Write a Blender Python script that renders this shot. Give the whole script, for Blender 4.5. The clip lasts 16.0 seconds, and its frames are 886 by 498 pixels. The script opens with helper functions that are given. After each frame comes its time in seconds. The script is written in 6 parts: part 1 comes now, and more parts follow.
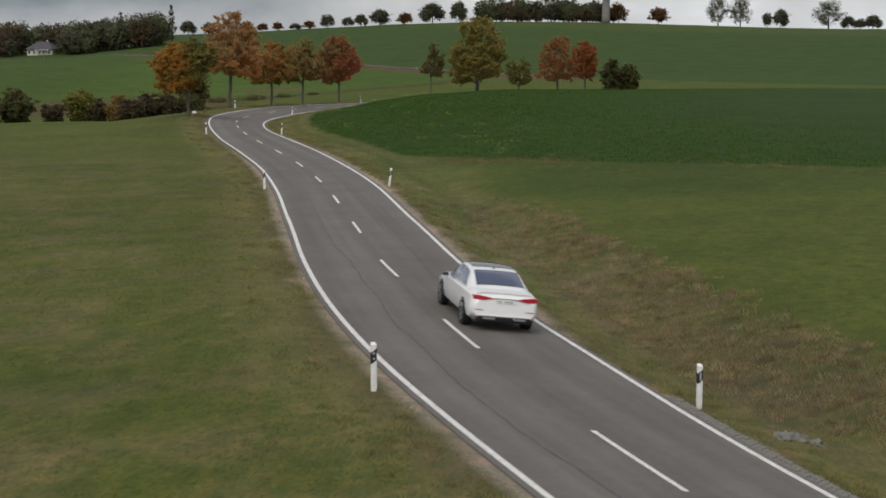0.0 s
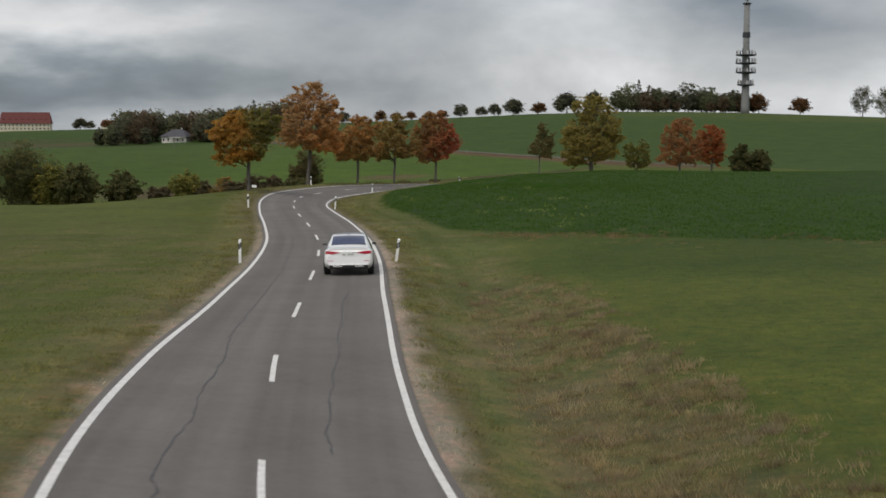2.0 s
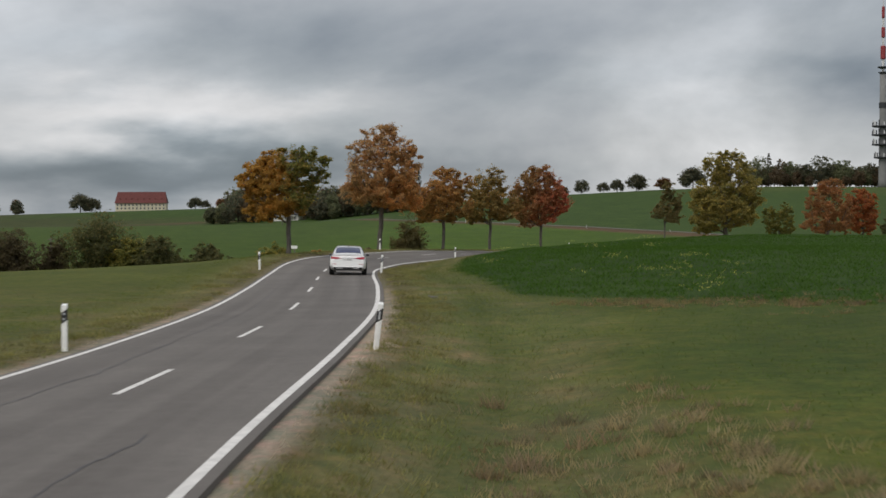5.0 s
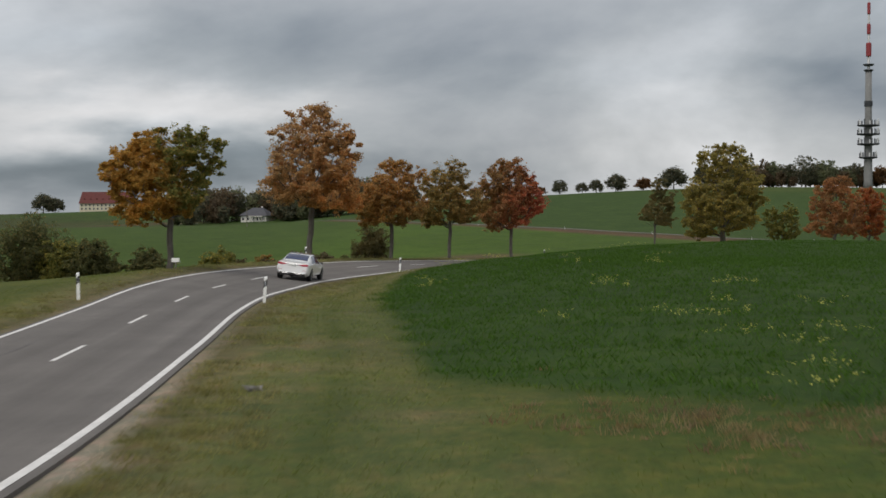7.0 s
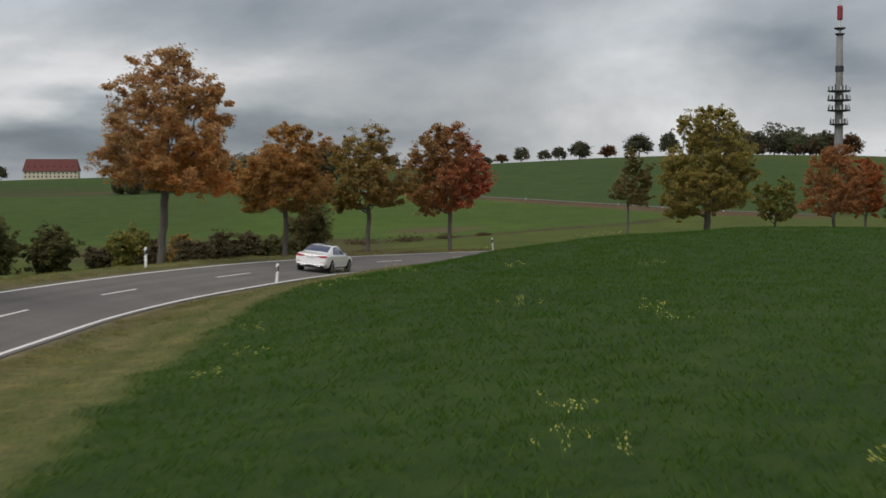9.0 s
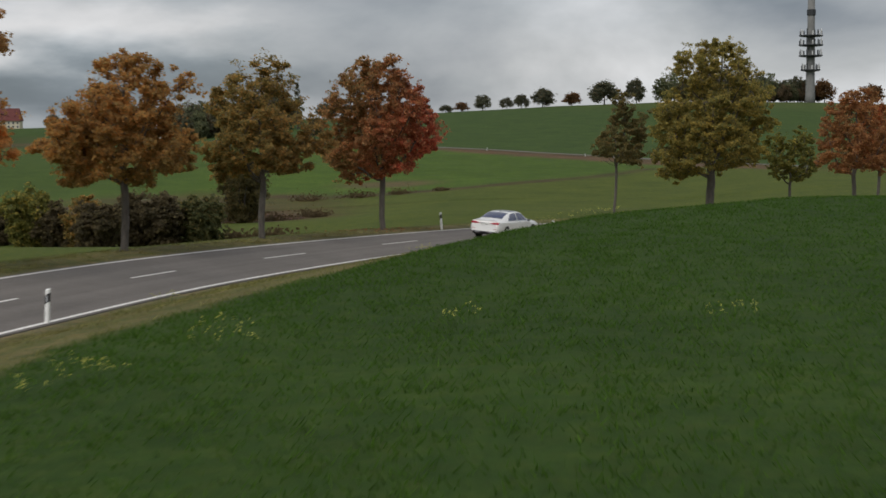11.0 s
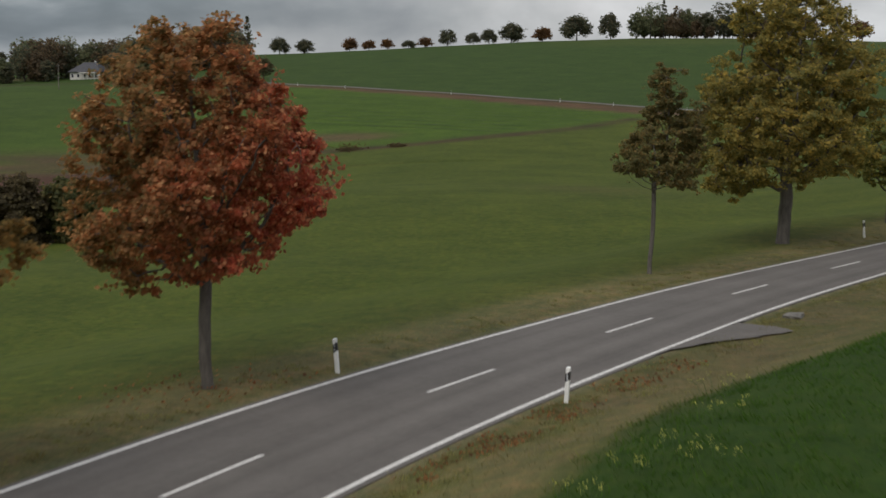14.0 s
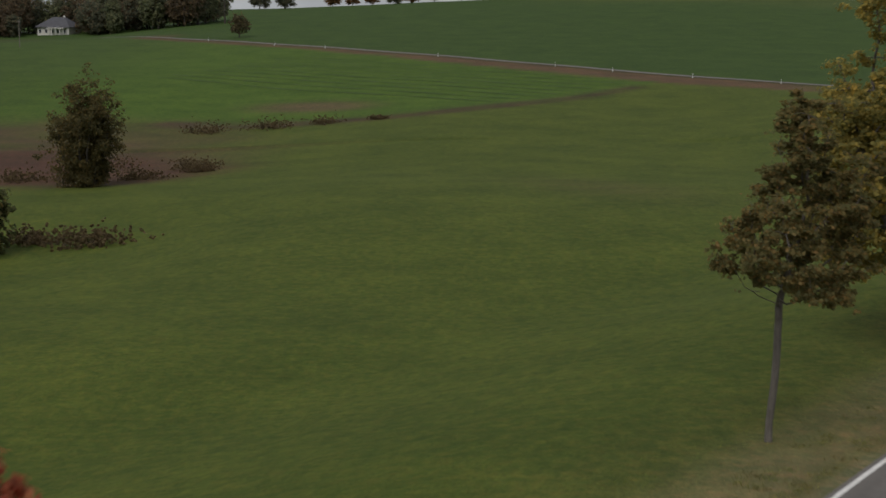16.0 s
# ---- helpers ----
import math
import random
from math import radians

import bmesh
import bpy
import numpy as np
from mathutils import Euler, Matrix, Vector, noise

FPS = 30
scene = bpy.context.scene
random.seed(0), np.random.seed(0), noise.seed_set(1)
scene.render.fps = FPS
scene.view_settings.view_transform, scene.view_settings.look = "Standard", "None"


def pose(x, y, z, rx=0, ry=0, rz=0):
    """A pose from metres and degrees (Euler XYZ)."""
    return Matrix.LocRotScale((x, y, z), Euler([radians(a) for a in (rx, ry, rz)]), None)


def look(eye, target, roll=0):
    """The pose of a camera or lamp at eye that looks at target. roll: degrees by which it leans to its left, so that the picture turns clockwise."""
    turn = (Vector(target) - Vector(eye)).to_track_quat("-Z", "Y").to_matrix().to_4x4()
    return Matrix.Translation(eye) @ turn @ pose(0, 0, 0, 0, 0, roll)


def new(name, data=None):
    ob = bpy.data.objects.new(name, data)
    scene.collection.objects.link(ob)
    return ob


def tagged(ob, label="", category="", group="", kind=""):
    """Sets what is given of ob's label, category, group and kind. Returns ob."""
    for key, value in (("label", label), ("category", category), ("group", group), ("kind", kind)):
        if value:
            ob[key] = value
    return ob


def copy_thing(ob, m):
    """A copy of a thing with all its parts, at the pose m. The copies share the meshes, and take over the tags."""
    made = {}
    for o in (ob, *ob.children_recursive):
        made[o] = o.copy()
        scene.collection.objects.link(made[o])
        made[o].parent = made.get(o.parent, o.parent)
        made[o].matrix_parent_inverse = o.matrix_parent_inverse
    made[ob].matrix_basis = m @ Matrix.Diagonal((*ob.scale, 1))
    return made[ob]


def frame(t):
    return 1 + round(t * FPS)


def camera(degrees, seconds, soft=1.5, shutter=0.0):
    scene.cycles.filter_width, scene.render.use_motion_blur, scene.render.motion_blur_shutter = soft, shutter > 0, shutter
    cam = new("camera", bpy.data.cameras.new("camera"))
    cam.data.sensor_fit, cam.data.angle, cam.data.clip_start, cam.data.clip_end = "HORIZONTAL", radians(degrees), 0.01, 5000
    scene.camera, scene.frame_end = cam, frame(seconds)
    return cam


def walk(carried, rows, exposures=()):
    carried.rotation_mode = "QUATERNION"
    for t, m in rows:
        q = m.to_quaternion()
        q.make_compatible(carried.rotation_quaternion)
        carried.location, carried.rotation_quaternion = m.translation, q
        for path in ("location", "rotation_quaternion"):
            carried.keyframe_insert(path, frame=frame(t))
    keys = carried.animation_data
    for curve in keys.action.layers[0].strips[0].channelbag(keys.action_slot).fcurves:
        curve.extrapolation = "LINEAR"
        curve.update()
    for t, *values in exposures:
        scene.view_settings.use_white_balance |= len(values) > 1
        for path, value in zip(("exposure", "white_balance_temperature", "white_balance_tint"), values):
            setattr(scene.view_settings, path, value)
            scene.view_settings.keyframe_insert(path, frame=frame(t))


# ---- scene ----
# ---------------------------------------------------------------- camera
cam = camera(33.5, 16.0, soft=1.6, shutter=0.4)
# seconds, eye x, y, z, heading (degrees to the right of +y), pitch, lean
PATH = [
    (0.0, -3.14, -18.68, 7.22, 2.08, -8.20, -0.07),
    (0.5, -1.66, -15.33, 6.68, 1.15, -7.34, 0.17),
    (1.0, 0.04, -11.34, 6.05, -0.08, -6.44, 0.19),
    (1.5, 1.43, -7.08, 5.48, -1.64, -5.56, 0.14),
    (2.0, 2.60, -2.23, 4.87, -3.40, -4.62, 0.15),
    (2.5, 3.40, 2.81, 4.35, -4.89, -3.72, 0.07),
    (3.0, 3.81, 7.91, 3.96, -6.40, -2.80, 0.02),
    (3.5, 3.63, 12.81, 3.62, -7.48, -2.23, -0.01),
    (4.0, 3.56, 18.10, 3.17, -8.33, -1.68, -0.06),
    (4.5, 3.21, 23.88, 2.63, -8.48, -1.47, -0.13),
    (5.0, 2.73, 30.07, 2.12, -8.22, -1.45, -0.19),
    (5.5, 2.25, 36.57, 1.79, -7.81, -1.51, -0.22),
    (6.0, 1.91, 43.27, 1.77, -7.56, -1.52, -0.21),
    (6.5, 1.69, 49.82, 1.89, -7.41, -1.49, -0.10),
    (7.0, 1.45, 56.81, 2.13, -7.37, -1.42, -0.13),
    (7.5, 1.24, 64.08, 2.33, -7.07, -1.40, -0.11),
    (8.0, 1.44, 71.87, 2.56, -6.49, -1.70, -0.09),
    (8.5, 1.08, 79.61, 2.92, -6.32, -2.27, -0.08),
    (9.0, 0.88, 87.38, 3.11, -5.95, -2.72, -0.11),
    (9.5, 0.52, 95.17, 3.15, -5.58, -3.20, -0.21),
    (10.0, 0.10, 102.96, 3.15, -5.21, -3.70, -0.31),
    (10.5, -0.28, 110.73, 3.20, -4.84, -4.21, -0.36),
    (11.0, -0.51, 118.47, 3.41, -4.47, -4.72, -0.28),
    (11.5, -0.62, 126.10, 3.59, -4.04, -5.19, -0.04),
    (12.0, -0.76, 133.93, 4.05, -3.75, -5.73, 0.03),
    (12.5, -1.03, 141.67, 4.56, -3.53, -6.18, 0.06),
    (13.0, -1.44, 149.40, 4.95, -3.41, -6.63, 0.03),
    (13.5, -1.80, 156.71, 5.58, -3.26, -7.02, 0.00),
    (14.0, -2.04, 164.10, 6.41, -3.15, -7.37, -0.06),
    (14.5, -2.59, 171.40, 7.02, -2.91, -7.74, 0.16),
    (15.0, -2.97, 178.88, 7.70, -2.81, -8.16, 0.19),
    (15.5, -3.18, 185.83, 8.09, -2.73, -8.62, 0.24),
    (16.0, -3.46, 192.31, 8.21, -2.59, -9.16, 0.36),
]


def eye_pose(x, y, z, heading, pitch, lean):
    h, p = radians(heading), radians(pitch)
    to = (x + math.sin(h) * math.cos(p), y + math.cos(h) * math.cos(p), z + math.sin(p))
    return look((x, y, z), to, lean)


walk(cam, [(r[0], eye_pose(*r[1:])) for r in PATH], [(0.0, 0.16), (9.0, 0.16), (12.5, 0.06), (14.5, 0.0), (16.0, -0.09)])

# ---------------------------------------------------------------- light
SUN_EL, SUN_AZ = 50.0, 205.0
world = bpy.data.worlds.new("overcast_sky")
scene.world = world
world.use_nodes = True


def overcast(w):
    nt = w.node_tree
    nt.nodes.clear()
    N, Lk = nt.nodes.new, nt.links.new
    out, bg = N("ShaderNodeOutputWorld"), N("ShaderNodeBackground")
    co, sep = N("ShaderNodeTexCoord"), N("ShaderNodeSeparateXYZ")
    Lk(co.outputs["Generated"], sep.inputs[0])
    zz = N("ShaderNodeMath"); zz.operation = "MAXIMUM"; zz.inputs[1].default_value = 0.0
    Lk(sep.outputs[2], zz.inputs[0])
    den = N("ShaderNodeMath"); den.operation = "ADD"; den.inputs[1].default_value = 0.52
    Lk(zz.outputs[0], den.inputs[0])
    dv = []
    for k in (0, 1):
        d = N("ShaderNodeMath"); d.operation = "DIVIDE"
        Lk(sep.outputs[k], d.inputs[0]); Lk(den.outputs[0], d.inputs[1]); dv.append(d)
    cmb = N("ShaderNodeCombineXYZ")
    Lk(dv[0].outputs[0], cmb.inputs[0]); Lk(dv[1].outputs[0], cmb.inputs[1])
    cmb.inputs[2].default_value = 6.1
    big = N("ShaderNodeTexNoise"); big.inputs["Scale"].default_value = 2.3
    big.inputs["Detail"].default_value = 7; big.inputs["Roughness"].default_value = 0.52
    big.inputs["Distortion"].default_value = 0.3
    Lk(cmb.outputs[0], big.inputs["Vector"])
    ramp = N("ShaderNodeValToRGB")
    e = ramp.color_ramp.elements
    e[0].position, e[0].color = 0.32, (0.185, 0.20, 0.228, 1)
    e[1].position, e[1].color = 0.72, (0.585, 0.60, 0.622, 1)
    m = e.new(0.50); m.color = (0.333, 0.345, 0.361, 1)
    m = e.new(0.60); m.color = (0.44, 0.45, 0.468, 1)
    Lk(big.outputs[0], ramp.inputs[0])
    sky = N("ShaderNodeTexSky"); sky.sky_type = "NISHITA"; sky.sun_disc = False
    sky.sun_elevation, sky.sun_rotation = radians(SUN_EL), radians(SUN_AZ)
    # cloud banks: bearing, height, their spreads, and how much lighter or darker they are
    warp = N("ShaderNodeTexNoise"); warp.inputs["Scale"].default_value = 9.0; warp.inputs["Detail"].default_value = 6
    flat = N("ShaderNodeMapping"); flat.inputs["Scale"].default_value = (1, 1, 3.2)
    Lk(co.outputs["Generated"], flat.inputs["Vector"]); Lk(flat.outputs[0], warp.inputs["Vector"])
    half = N("ShaderNodeVectorMath"); half.operation = "MULTIPLY_ADD"
    half.inputs[1].default_value, half.inputs[2].default_value = (0.22, 0, 0.075), (-0.11, 0, -0.0375)
    Lk(warp.outputs["Color"], half.inputs[0])
    bent = N("ShaderNodeVectorMath"); bent.operation = "ADD"
    Lk(co.outputs["Generated"], bent.inputs[0]); Lk(half.outputs[0], bent.inputs[1])
    gain = None
    for bx, bz, wx, wz, amount in ((-0.37, 0.064, 0.08, 0.013, 0.30), (-0.25, 0.072, 0.06, 0.009, 0.22), (-0.38, 0.027, 0.14, 0.020, -0.60), (-0.20, 0.032, 0.10, 0.011, -0.28), (-0.30, 0.115, 0.13, 0.024, -0.20),
                                   (0.02, 0.045, 0.10, 0.020, 0.12), (0.12, 0.092, 0.045, 0.016, -0.26), (-0.08, 0.095, 0.12, 0.012, -0.12), (0.16, 0.135, 0.12, 0.020, -0.16)):
        sub = N("ShaderNodeVectorMath"); sub.operation = "SUBTRACT"; sub.inputs[1].default_value = (bx, 0, bz)
        Lk(bent.outputs[0], sub.inputs[0])
        mul = N("ShaderNodeVectorMath"); mul.operation = "MULTIPLY"; mul.inputs[1].default_value = (1 / wx, 0, 1 / wz)
        Lk(sub.outputs[0], mul.inputs[0])
        dot = N("ShaderNodeVectorMath"); dot.operation = "DOT_PRODUCT"
        Lk(mul.outputs[0], dot.inputs[0]); Lk(mul.outputs[0], dot.inputs[1])
        fall = N("ShaderNodeMath"); fall.operation = "POWER"; fall.inputs[0].default_value = 0.5
        Lk(dot.outputs["Value"], fall.inputs[1])
        add = N("ShaderNodeMath"); add.operation = "MULTIPLY_ADD"; add.inputs[1].default_value = amount; add.inputs[2].default_value = 1.0
        Lk(fall.outputs[0], add.inputs[0])
        if gain is not None:
            Lk(gain, add.inputs[2])
        gain = add.outputs[0]
    tint = N("ShaderNodeCombineXYZ")
    for k, g in enumerate((1.16, 1.0, 0.88)):
        pw = N("ShaderNodeMath"); pw.operation = "POWER"; pw.inputs[1].default_value = g
        Lk(gain, pw.inputs[0]); Lk(pw.outputs[0], tint.inputs[k])
    cloud = N("ShaderNodeVectorMath"); cloud.operation = "MULTIPLY"
    Lk(ramp.outputs[0], cloud.inputs[0]); Lk(tint.outputs[0], cloud.inputs[1])
    skm = N("ShaderNodeVectorMath"); skm.operation = "SCALE"; skm.inputs["Scale"].default_value = 0.06
    Lk(sky.outputs[0], skm.inputs[0])
    mix = N("ShaderNodeMix"); mix.data_type = "RGBA"; mix.inputs[0].default_value = 0.88
    Lk(skm.outputs[0], mix.inputs[6]); Lk(cloud.outputs[0], mix.inputs[7])
    Lk(mix.outputs[2], bg.inputs[0])
    bg.inputs[1].default_value = 1.27
    Lk(bg.outputs[0], out.inputs[0])


overcast(world)
sun = new("sun", bpy.data.lights.new("sun", "SUN"))
sun.data.energy, sun.data.angle, sun.data.color = 1.5, radians(45), (1.0, 0.95, 0.88)
sun.rotation_euler = (radians(90 - SUN_EL), 0, radians(180 - SUN_AZ))

# ---------------------------------------------------------------- materials
def mat(name, rough=0.8, metal=0.0):
    m = bpy.data.materials.new(name)
    m.use_nodes = True
    b = m.node_tree.nodes["Principled BSDF"]
    b.inputs["Roughness"].default_value, b.inputs["Metallic"].default_value = rough, metal
    return m, m.node_tree.nodes, m.node_tree.links, b


def noise_node(n, l, scale, detail=4.0, rough=0.55, vec=None):
    t = n.new("ShaderNodeTexNoise")
    t.inputs["Scale"].default_value, t.inputs["Detail"].default_value = scale, detail
    t.inputs["Roughness"].default_value = rough
    if vec is not None:
        l.new(vec, t.inputs["Vector"])
    return t.outputs[0]


def ramp_node(n, l, fac, stops):
    r = n.new("ShaderNodeValToRGB")
    e = r.color_ramp.elements
    e[0].position, e[0].color = stops[0][0], (*stops[0][1], 1)
    e[1].position, e[1].color = stops[-1][0], (*stops[-1][1], 1)
    for p, c in stops[1:-1]:
        e.new(p).color = (*c, 1)
    l.new(fac, r.inputs[0])
    return r.outputs[0]


def mix_node(n, l, fac, a, b, mode="MIX"):
    x = n.new("ShaderNodeMix")
    x.data_type, x.blend_type = "RGBA", mode
    for sock, v in ((0, fac), (6, a), (7, b)):
        if isinstance(v, (int, float)):
            x.inputs[sock].default_value = v
        elif isinstance(v, tuple):
            x.inputs[sock].default_value = (*v, 1)
        else:
            l.new(v, x.inputs[sock])
    return x.outputs[2]


def bump_node(n, l, b, height, strength, dist):
    t = n.new("ShaderNodeBump")
    t.inputs["Strength"].default_value, t.inputs["Distance"].default_value = strength, dist
    l.new(height, t.inputs["Height"])
    l.new(t.outputs[0], b.inputs["Normal"])


def position(n):
    return n.new("ShaderNodeNewGeometry").outputs["Position"]


def scaled(n, l, vec, sx, sy, sz):
    m = n.new("ShaderNodeMapping")
    m.inputs["Scale"].default_value = (sx, sy, sz)
    l.new(vec, m.inputs["Vector"])
    return m.outputs[0]


def grey3(v):
    return (v, v, v)


def make_plain(name, col, rough=0.7, metal=0.0, vary=0.12, scale=6.0, bump=0.0, coat=0.0):
    m, n, l, b = mat(name, rough, metal)
    p = n.new("ShaderNodeTexCoord").outputs["Object"]
    f = noise_node(n, l, scale, 5, 0.6, p)
    lo, hi = tuple(c * (1 - vary) for c in col), tuple(min(1, c * (1 + vary)) for c in col)
    l.new(ramp_node(n, l, f, [(0.3, lo), (0.7, hi)]), b.inputs["Base Color"])
    if bump:
        bump_node(n, l, b, noise_node(n, l, scale * 6, 4, 0.6, p), bump, 0.02)
    if coat:
        b.inputs["Coat Weight"].default_value, b.inputs["Coat Roughness"].default_value = coat, 0.04
    return m


def make_ground():
    m, n, l, b = mat("ground_cover", 0.95)
    b.inputs["Specular IOR Level"].default_value = 0.15
    at = n.new("ShaderNodeAttribute")
    at.attribute_name = "cover"
    p = position(n)
    blotch = noise_node(n, l, 0.11, 5, 0.6, p)
    patch = noise_node(n, l, 0.9, 5, 0.62, p)
    fine = noise_node(n, l, 9.0, 4, 0.7, p)
    streak = noise_node(n, l, 2.2, 4, 0.65, scaled(n, l, p, 1.0, 0.35, 1.0))
    c = mix_node(n, l, 1.0, at.outputs["Color"], ramp_node(n, l, blotch, [(0.3, (0.80, 0.84, 0.82)), (0.7, (1.22, 1.16, 1.1))]), "MULTIPLY")
    c = mix_node(n, l, 1.0, c, ramp_node(n, l, patch, [(0.28, (0.82, 0.86, 0.84)), (0.5, grey3(1.0)), (0.75, (1.24, 1.16, 1.16))]), "MULTIPLY")
    c = mix_node(n, l, 1.0, c, ramp_node(n, l, streak, [(0.3, grey3(0.89)), (0.72, (1.16, 1.12, 1.1))]), "MULTIPLY")
    c = mix_node(n, l, 1.0, c, ramp_node(n, l, fine, [(0.3, grey3(0.74)), (0.7, grey3(1.3))]), "MULTIPLY")
    tuft = noise_node(n, l, 2.1, 5, 0.7, p)
    c = mix_node(n, l, 1.0, c, ramp_node(n, l, tuft, [(0.34, (0.74, 0.86, 0.84)), (0.5, grey3(1.0)), (0.66, (1.34, 1.10, 1.16))]), "MULTIPLY")
    l.new(c, b.inputs["Base Color"])
    h = mix_node(n, l, 0.5, fine, tuft)
    bump_node(n, l, b, h, 0.5, 0.10)
    return m


def make_asphalt():
    m, n, l, b = mat("asphalt", 0.82)
    b.inputs["Specular IOR Level"].default_value = 0.3
    p = position(n)
    uv = n.new("ShaderNodeAttribute")
    uv.attribute_name = "lane"
    sep = n.new("ShaderNodeSeparateXYZ")
    l.new(uv.outputs["Vector"], sep.inputs[0])
    track = noise_node(n, l, 1.0, 3, 0.5, scaled(n, l, uv.outputs["Vector"], 1.3, 0.015, 1.0))
    grain = noise_node(n, l, 60.0, 3, 0.7, p)
    stain = noise_node(n, l, 0.35, 5, 0.6, p)
    spots = noise_node(n, l, 4.0, 5, 0.6, p)
    c = ramp_node(n, l, track, [(0.3, (0.123, 0.111, 0.101)), (0.7, (0.178, 0.163, 0.149))])
    c = mix_node(n, l, 1.0, c, ramp_node(n, l, stain, [(0.3, grey3(0.88)), (0.7, grey3(1.1))]), "MULTIPLY")
    c = mix_node(n, l, 1.0, c, ramp_node(n, l, spots, [(0.3, grey3(0.93)), (0.7, grey3(1.07))]), "MULTIPLY")
    c = mix_node(n, l, 1.0, c, ramp_node(n, l, grain, [(0.3, grey3(0.8)), (0.7, grey3(1.2))]), "MULTIPLY")
    l.new(c, b.inputs["Base Color"])
    bump_node(n, l, b, grain, 0.35, 0.01)
    return m


def make_leaf(name, stops, second=None, axis=(0, 0, 0), split=0.5, soft=0.3):
    """Leaf colours picked leaf by leaf; second: another set of colours towards one side of the crown."""
    m, n, l, b = mat(name, 0.6)
    b.inputs["Specular IOR Level"].default_value = 0.25
    g = n.new("ShaderNodeNewGeometry").outputs["Random Per Island"]
    p = n.new("ShaderNodeTexCoord").outputs["Object"]
    c = ramp_node(n, l, g, stops)
    big = noise_node(n, l, 0.55, 3, 0.5, p)
    if second:
        d = n.new("ShaderNodeVectorMath"); d.operation = "DOT_PRODUCT"
        l.new(p, d.inputs[0]); d.inputs[1].default_value = axis
        a = n.new("ShaderNodeMath"); a.operation = "ADD"
        a.operation = "MULTIPLY_ADD"; a.inputs[1].default_value = 1.0
        l.new(d.outputs["Value"], a.inputs[0])
        mott = noise_node(n, l, 0.9, 4, 0.65, p)
        l.new(mott, a.inputs[2])
        f = ramp_node(n, l, a.outputs[0], [(max(0.0, split - soft), grey3(0)), (split + soft, grey3(1))])
        c = mix_node(n, l, f, c, ramp_node(n, l, g, second))
    c = mix_node(n, l, 1.0, c, ramp_node(n, l, big, [(0.3, (2.3, 2.35, 2.15)), (0.7, (3.2, 3.0, 2.65))]), "MULTIPLY")
    l.new(c, b.inputs["Base Color"])
    tr = n.new("ShaderNodeBsdfTranslucent")
    l.new(c, tr.inputs[0])
    ms = n.new("ShaderNodeMixShader")
    ms.inputs[0].default_value = 0.68
    l.new(b.outputs[0], ms.inputs[1]); l.new(tr.outputs[0], ms.inputs[2])
    l.new(ms.outputs[0], n["Material Output"].inputs[0])
    return m


def make_bark(name, col):
    m, n, l, b = mat(name, 0.9)
    p = n.new("ShaderNodeTexCoord").outputs["Object"]
    f = noise_node(n, l, 7.0, 6, 0.7, scaled(n, l, p, 1, 1, 0.25))
    l.new(ramp_node(n, l, f, [(0.3, tuple(c * 0.55 for c in col)), (0.7, tuple(c * 1.35 for c in col))]), b.inputs["Base Color"])
    bump_node(n, l, b, f, 0.8, 0.03)
    return m


M_GROUND, M_ASPHALT = make_ground(), make_asphalt()
M_LINE = make_plain("road_paint", (0.74, 0.72, 0.69), 0.7, 0, 0.16, 5.0, 0.15)
M_CRACK = make_plain("bitumen_seal", (0.07, 0.064, 0.062), 0.6, 0, 0.3, 4.0)
M_WHITE = make_plain("white_plastic", (0.86, 0.86, 0.84), 0.5, 0, 0.08, 5.0)
M_BLACK = make_plain("black_plastic", (0.02, 0.02, 0.022), 0.5, 0, 0.2, 5.0)
M_REFLECT = make_plain("reflector", (0.55, 0.57, 0.6), 0.25, 0.3, 0.1, 30.0)
M_BARK = make_bark("bark", (0.125, 0.11, 0.095))
M_BARKDARK = make_bark("dark_bark", (0.06, 0.05, 0.04))
L_RED = make_leaf("red_maple_leaves", [(0.0, (0.129, 0.040, 0.029)), (0.35, (0.181, 0.047, 0.031)), (0.7, (0.258, 0.073, 0.045)), (1.0, (0.315, 0.178, 0.105))],
                  [(0.0, (0.086, 0.075, 0.035)), (0.4, (0.120, 0.078, 0.035)), (0.8, (0.191, 0.098, 0.045)), (1.0, (0.267, 0.167, 0.082))], (-0.11, 0, 0.05), 0.72, 0.3)
L_ORANGE = make_leaf("orange_maple_leaves", [(0.0, (0.181, 0.097, 0.041)), (0.4, (0.249, 0.121, 0.041)), (0.8, (0.319, 0.168, 0.060)), (1.0, (0.219, 0.168, 0.060))],
                     [(0.0, (0.140, 0.097, 0.054)), (0.6, (0.200, 0.126, 0.066)), (1.0, (0.279, 0.179, 0.085))], (-0.06, 0, 0.07), 0.85, 0.4)
L_TWO = make_leaf("orange_and_green_leaves", [(0.0, (0.124, 0.082, 0.024)), (0.5, (0.178, 0.102, 0.026)), (1.0, (0.251, 0.153, 0.041))],
                  [(0.0, (0.057, 0.066, 0.024)), (0.6, (0.086, 0.090, 0.026)), (1.0, (0.178, 0.128, 0.037))], (0.2, 0, 0.06), 1.15, 0.3)
L_BROWN = make_leaf("brown_orange_leaves", [(0.0, (0.116, 0.082, 0.038)), (0.4, (0.166, 0.095, 0.038)), (0.8, (0.258, 0.136, 0.045)), (1.0, (0.157, 0.126, 0.054))],
                    [(0.0, (0.085, 0.076, 0.033)), (0.5, (0.111, 0.087, 0.032)), (1.0, (0.203, 0.136, 0.049))], (0.03, 0, -0.10), 0.1, 0.35)
